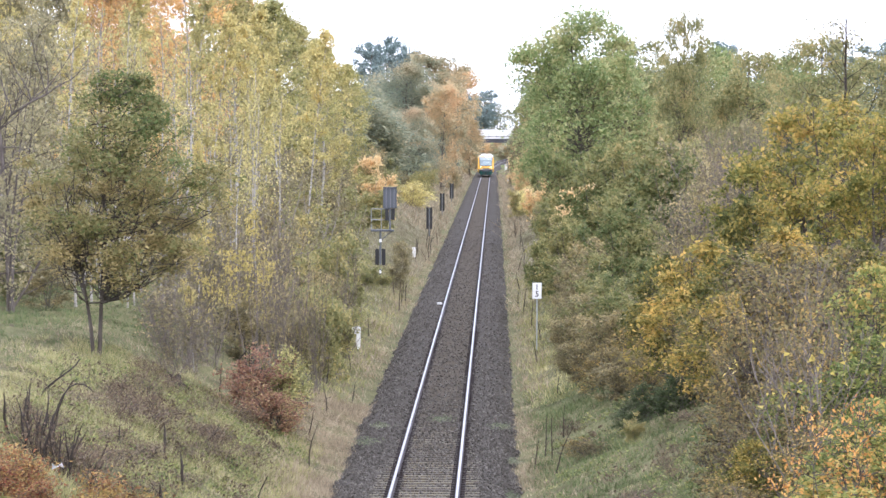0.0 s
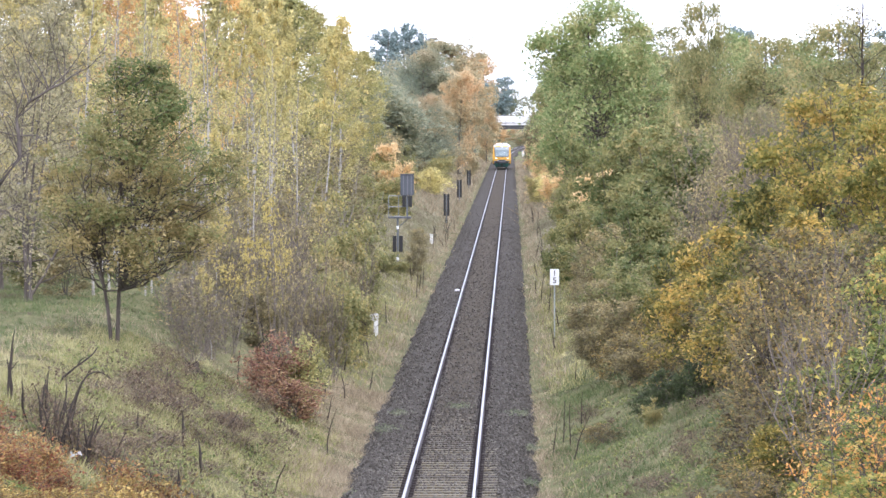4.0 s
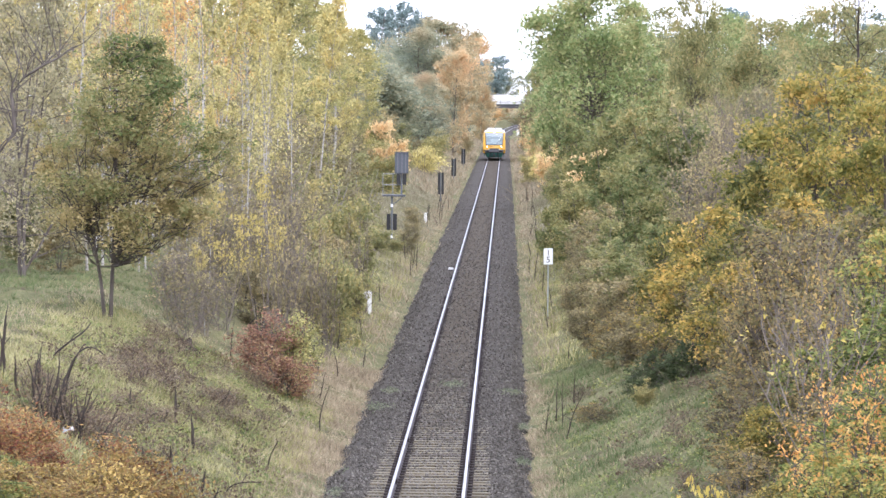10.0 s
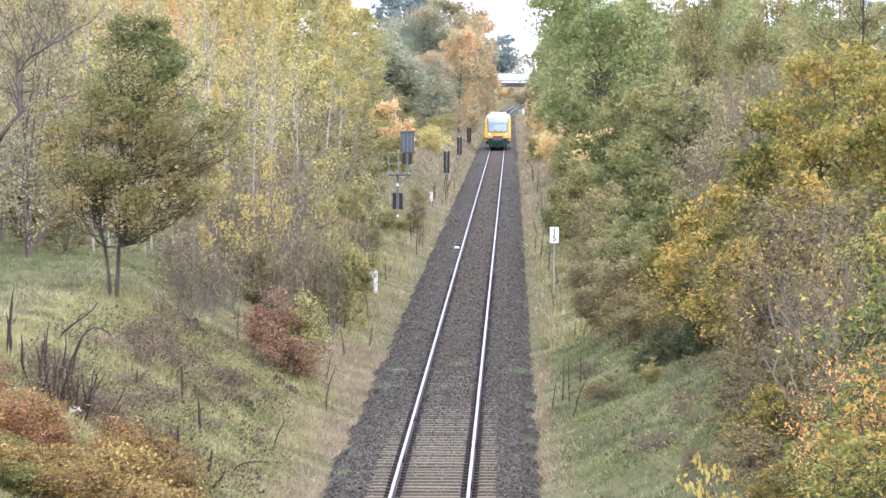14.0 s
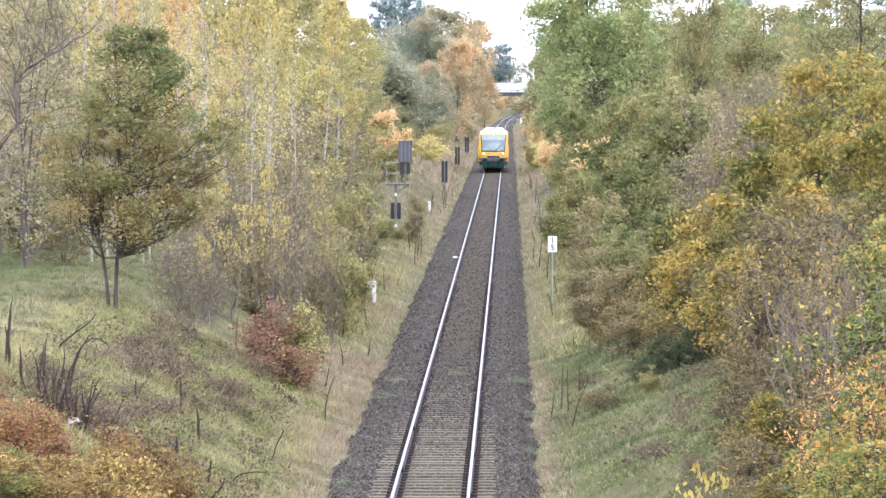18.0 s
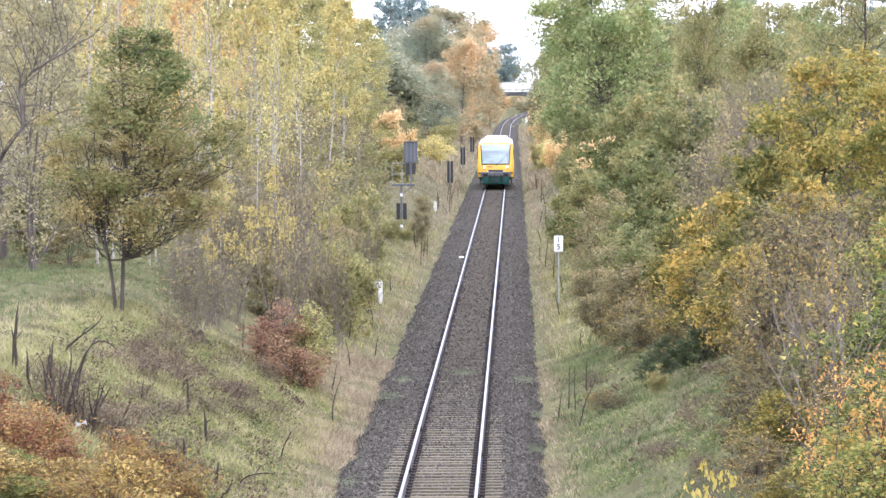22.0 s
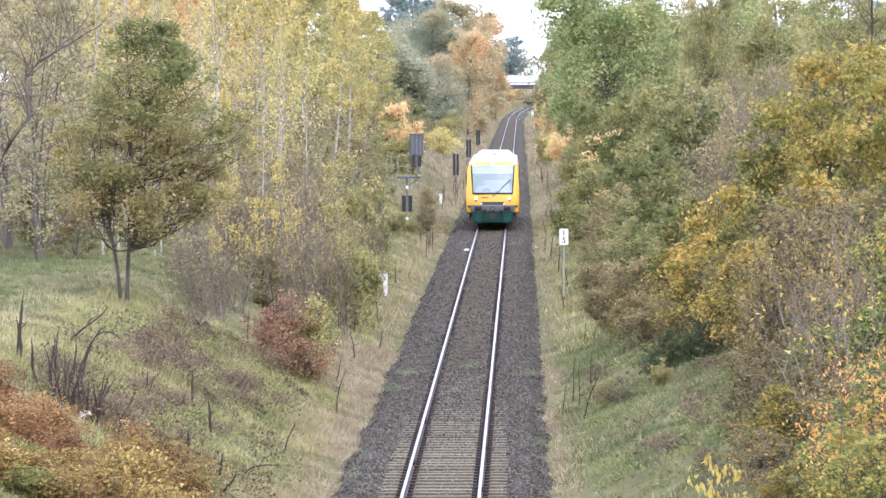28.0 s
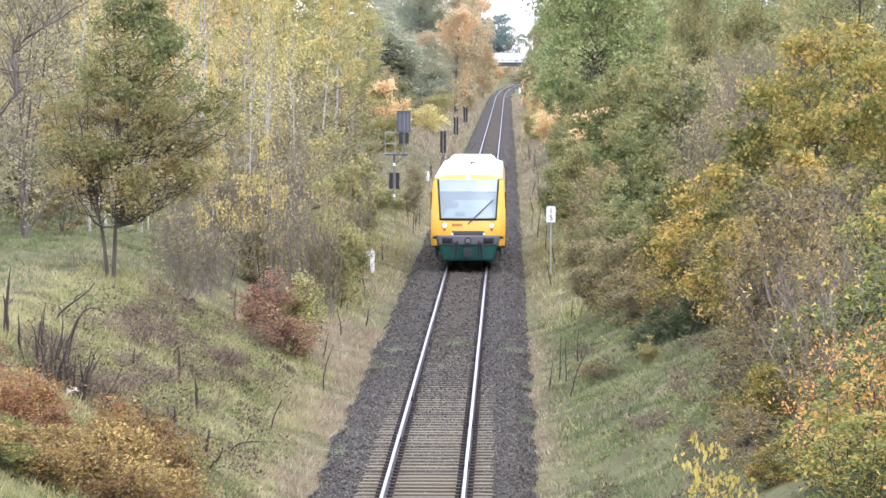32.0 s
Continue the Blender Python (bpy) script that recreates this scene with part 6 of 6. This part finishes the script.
# ---- dead stalks ----
def dead_stalk(seed, x, y, high, thick_at, crook=0.05, spikes=True, lean=(0, 0)):
    r = np.random.default_rng(seed)
    ob = new("dead_stalk")
    tagged(ob, "dark dead flower stalk standing in dry grass", "plant", "dead stalks in the grass")
    ob.matrix_basis = pose(x, y, float(ground_z(x, y)) - 0.05)
    line = wander(r, (0, 0, 0), (lean[0], lean[1], 1), high, 7, crook)
    rad = thick_at * np.array([0.6, 0.65, 0.9, 1.15, 1.1, 0.8, 0.5, 0.15])
    part("stem", sheet("stem", *tubes([(line, rad if spikes else thick_at * np.linspace(1, 0.35, 8))], 6)), BARK_DARK, ob, smooth=True)
    side = []
    for k in range(3):
        o = line[2 + k]
        side.append((wander(r, o, r.normal(size=3) + [0, 0, 1.4], high * 0.18, 3, 0.1), np.linspace(thick_at * 0.4, thick_at * 0.2, 4)))
    part("twig", sheet("twig", *tubes(side, 4)), BARK_DARK, ob)["kind"] = "stuff"
    return ob


rng = np.random.default_rng(8)
for cx, cy, high, n in ((-7.75, 84, 1.5, 5), (-7.4, 82.6, 1.45, 8), (-7.1, 82, 1.4, 6), (-6.6, 81.2, 1.35, 5), (-6.2, 80.6, 1.0, 3)):
    for i in range(n):
        dx = rng.normal() * 0.13
        dead_stalk(100 + i + int(cy * 7), cx + dx, cy + rng.normal() * 0.4, high * rng.uniform(0.55, 1.08), rng.uniform(0.016, 0.028), 0.1, True, (dx * 0.5 + 0.05 + rng.normal() * 0.06, 0))
    mat = plant(brush, cx + 0.05, cy, 0.66, 1.1, cx * 90)
    mat["label"] = "brown mat of dead stems under dry stalks"
for x, y, h in ((-8.7, 86, 1.55), (-8.62, 86.2, 1.1), (-5.6, 92, 0.8), (-5.05, 84, 0.6), (-6.4, 90, 0.7), (-5.2, 80, 0.7), (-4.9, 88, 0.75), (-4.3, 82, 0.6)):
    dead_stalk(int(-x * 100), x, y, h, 0.032)


def dead_branch(x, y, line, thick_at):
    ob = new("dead_branch")
    tagged(ob, "bent dark dead branch arching over the grass", "branch", "dead branches in the grass")
    ob.matrix_basis = pose(x, y, float(ground_z(x, y)) - 0.05)
    line = np.array(line, float)
    t = np.linspace(0, len(line) - 1, 14)
    pts = np.stack([np.interp(t, np.arange(len(line)), line[:, 0]), 0.1 * np.sin(t * 2), np.interp(t, np.arange(len(line)), line[:, 1])], 1)
    pts[1:-1] = (pts[:-2] + pts[1:-1] + pts[2:]) / 3
    part("limb", sheet("limb", *tubes([(pts, thick_at * np.linspace(1, 0.45, 14))], 6)), BARK_DARK, ob, smooth=True)
    part("twig", sheet("twig", *tubes([(np.array([pts[7], pts[7] + [0.08, 0, 0.14], pts[7] + [0.2, 0.02, 0.2]]), thick_at * np.array([0.5, 0.4, 0.2]))], 4)), BARK_DARK, ob)


dead_branch(-8.45, 93, ((0, 0), (0.1, 0.25), (0.4, 0.5), (0.8, 0.78), (0.9, 0.95)), 0.03)
dead_branch(-7.4, 85, ((0, 0), (0.15, 0.6), (0.3, 1.05), (0.45, 1.3), (0.7, 1.34), (0.9, 1.2)), 0.026)
dead_branch(-6.35, 83.5, ((0, 0), (0.12, 0.4), (0.3, 0.75)), 0.024)
dead_branch(-4.05, 84, ((0, 0), (0.2, 0.28), (0.55, 0.36), (0.8, 0.34)), 0.02)
dead_branch(-4.1, 79, ((0, 0), (0.1, 0.25), (0.3, 0.45), (0.34, 0.62)), 0.024)
dead_branch(-3.6, 92, ((0, 0), (0.08, 0.35), (0.26, 0.7)), 0.02)
dead_branch(-5.5, 100, ((0, 0), (0.25, 0.1), (0.5, 0.3), (0.6, 0.55)), 0.022)

# ---- an old stump on the slope ----
stump = new("tree_stump")
tagged(stump, "dark rotten tree stump on the grassy slope", "stump")
stump.matrix_basis = pose(-6.7, 109.4, float(ground_z(-6.7, 109.4)) - 0.08)
r = np.random.default_rng(55)
a = np.linspace(0, 2 * np.pi, 15)[:-1]
rings = [(0.24, 0.0), (0.2, 0.12), (0.18, 0.26), (0.17, 0.36)]
wobble = 1 + 0.16 * np.sin(3 * a) + r.normal(size=14) * 0.05
sv = np.concatenate([np.stack([k * wobble * np.cos(a), k * wobble * np.sin(a), z + (r.normal(size=14) * 0.03 if z > 0.3 else 0 * a)], 1) for k, z in rings])
ii, jj = np.meshgrid(np.arange(3), np.arange(14), indexing="ij")
part("bole", sheet("bole", sv, np.stack([ii * 14 + jj, ii * 14 + (jj + 1) % 14, (ii + 1) * 14 + (jj + 1) % 14, (ii + 1) * 14 + jj], -1).reshape(-1, 4)), BARK_DARK, stump)
part("cut_face", rod(bmesh.new(), (0, 0, 0.26), (0, 0, 0.31), 0.165, 0.15, 14), BARK_BROWN, stump, "weathered cut face")
for k in range(4):
    q = 1.4 * k + 0.5
    part("root", sheet("root", *tubes([(np.array([[0.14 * np.cos(q), 0.14 * np.sin(q), 0.16], [0.3 * np.cos(q), 0.3 * np.sin(q), 0.06], [0.46 * np.cos(q), 0.46 * np.sin(q), -0.05]]), np.array([0.07, 0.05, 0.02]))], 6)), BARK_DARK, stump, smooth=True)

# ---- scraps of litter ----
SCRAP = plain("dirty_white_scrap", (0.42, 0.43, 0.42), 0.6)
for x, y, wide, turn in ((-6.75, 79.6, 0.15, 20), (-6.15, 81.6, 0.14, 70), (-6.05, 81, 0.1, 120)):
    scrap = part("litter_scrap", thick(sheet("litter_scrap", [(0, 0, 0), (wide, 0.02, 0.08), (wide * 0.9, 0.15, 0.02), (0.03, 0.13, 0.1), (wide * 1.6, 0.05, 0.03), (wide * 1.5, 0.16, 0.09)], [(0, 1, 2, 3), (1, 4, 5, 2)]), 0.006), SCRAP)
    tagged(scrap, "crumpled whitish litter lying in the grass", "litter", "litter scraps in the grass")
    scrap.matrix_basis = pose(x, y, float(ground_z(x, y)) + 0.16, 15, 0, turn)
for i in range(44):
    y = 100 + 240 * rng.random() ** 1.3
    side = -1 if i % 2 else 1
    dead_stalk(400 + i, side * rng.uniform(2.6, 3.6), y, rng.uniform(0.5, 1.1) * (1 + y / 500), 0.016 + y * 0.00005, 0.05, False, (rng.normal() * 0.12, 0))


# dark slanting stems in front of the thicket
for i in range(46):
    y = 114 + 46 * rng.random()
    dead_stalk(600 + i, -rng.uniform(3.7, 6.8), y, rng.uniform(0.8, 1.9), rng.uniform(0.014, 0.024), 0.1, False, (0.12 + rng.normal() * 0.3, rng.normal() * 0.2))
plant(yellow_bush, -4.85, 206, 1.4, 1.6, 40)
plant(yellow_bush, -4.1, 214, 0.9, 1.4, 130)
plant(brown_bush, -3.55, 218, 1.7, 1.8, 250)
plant(brown_bush, -3.9, 250, 1.5, 1.6, 20)


# ---- weeds on the ballast ----
WEED = leafy("ballast_weed", [(0.13, 0.15, 0.1), (0.19, 0.21, 0.135), (0.27, 0.275, 0.19)])
for i, (x, y, wide) in enumerate(((-1.85, 88.5, 0.45), (-1.95, 94, 0.3), (-1.75, 112, 0.6), (-1.6, 118, 0.35), (1.75, 118, 0.5), (0.1, 121, 0.5), (1.95, 97, 0.3), (2.05, 108, 0.35))):
    r = np.random.default_rng(900 + i)
    at = np.stack([r.normal(size=260) * wide * 0.35, r.normal(size=260) * wide * 1.2, np.abs(r.normal(size=260)) * 0.03], 1)
    weed = new("weed_tuft")
    tagged(weed, "low green weeds growing in the ballast", "plant", "weeds on the ballast")
    weed.matrix_basis = pose(x, y, float(bed_z(np.array(x)) + fill_z(np.array(x), y)) + 0.015)
    part("leaf_mat", sheet("leaf_mat", *leaves(r, at, 0.06)), WEED, weed)["kind"] = "stuff"


def motions():
    """The railcar comes up the line towards the viewer and slows a little."""
    rows = []
    for t, y in ((0, 737), (3, 676), (6, 614), (9, 554), (13, 475), (16, 424), (19, 376), (23, 312), (28, 226), (32, 160)):
        x0, x1 = float(track_x(y)), float(track_x(y + LONG))
        rows.append((t, pose(x0 + 0.06, y, 0, 0, 0, -math.degrees(math.atan2(x1 - x0, LONG)))))
    walk(railcar, rows)


motions()
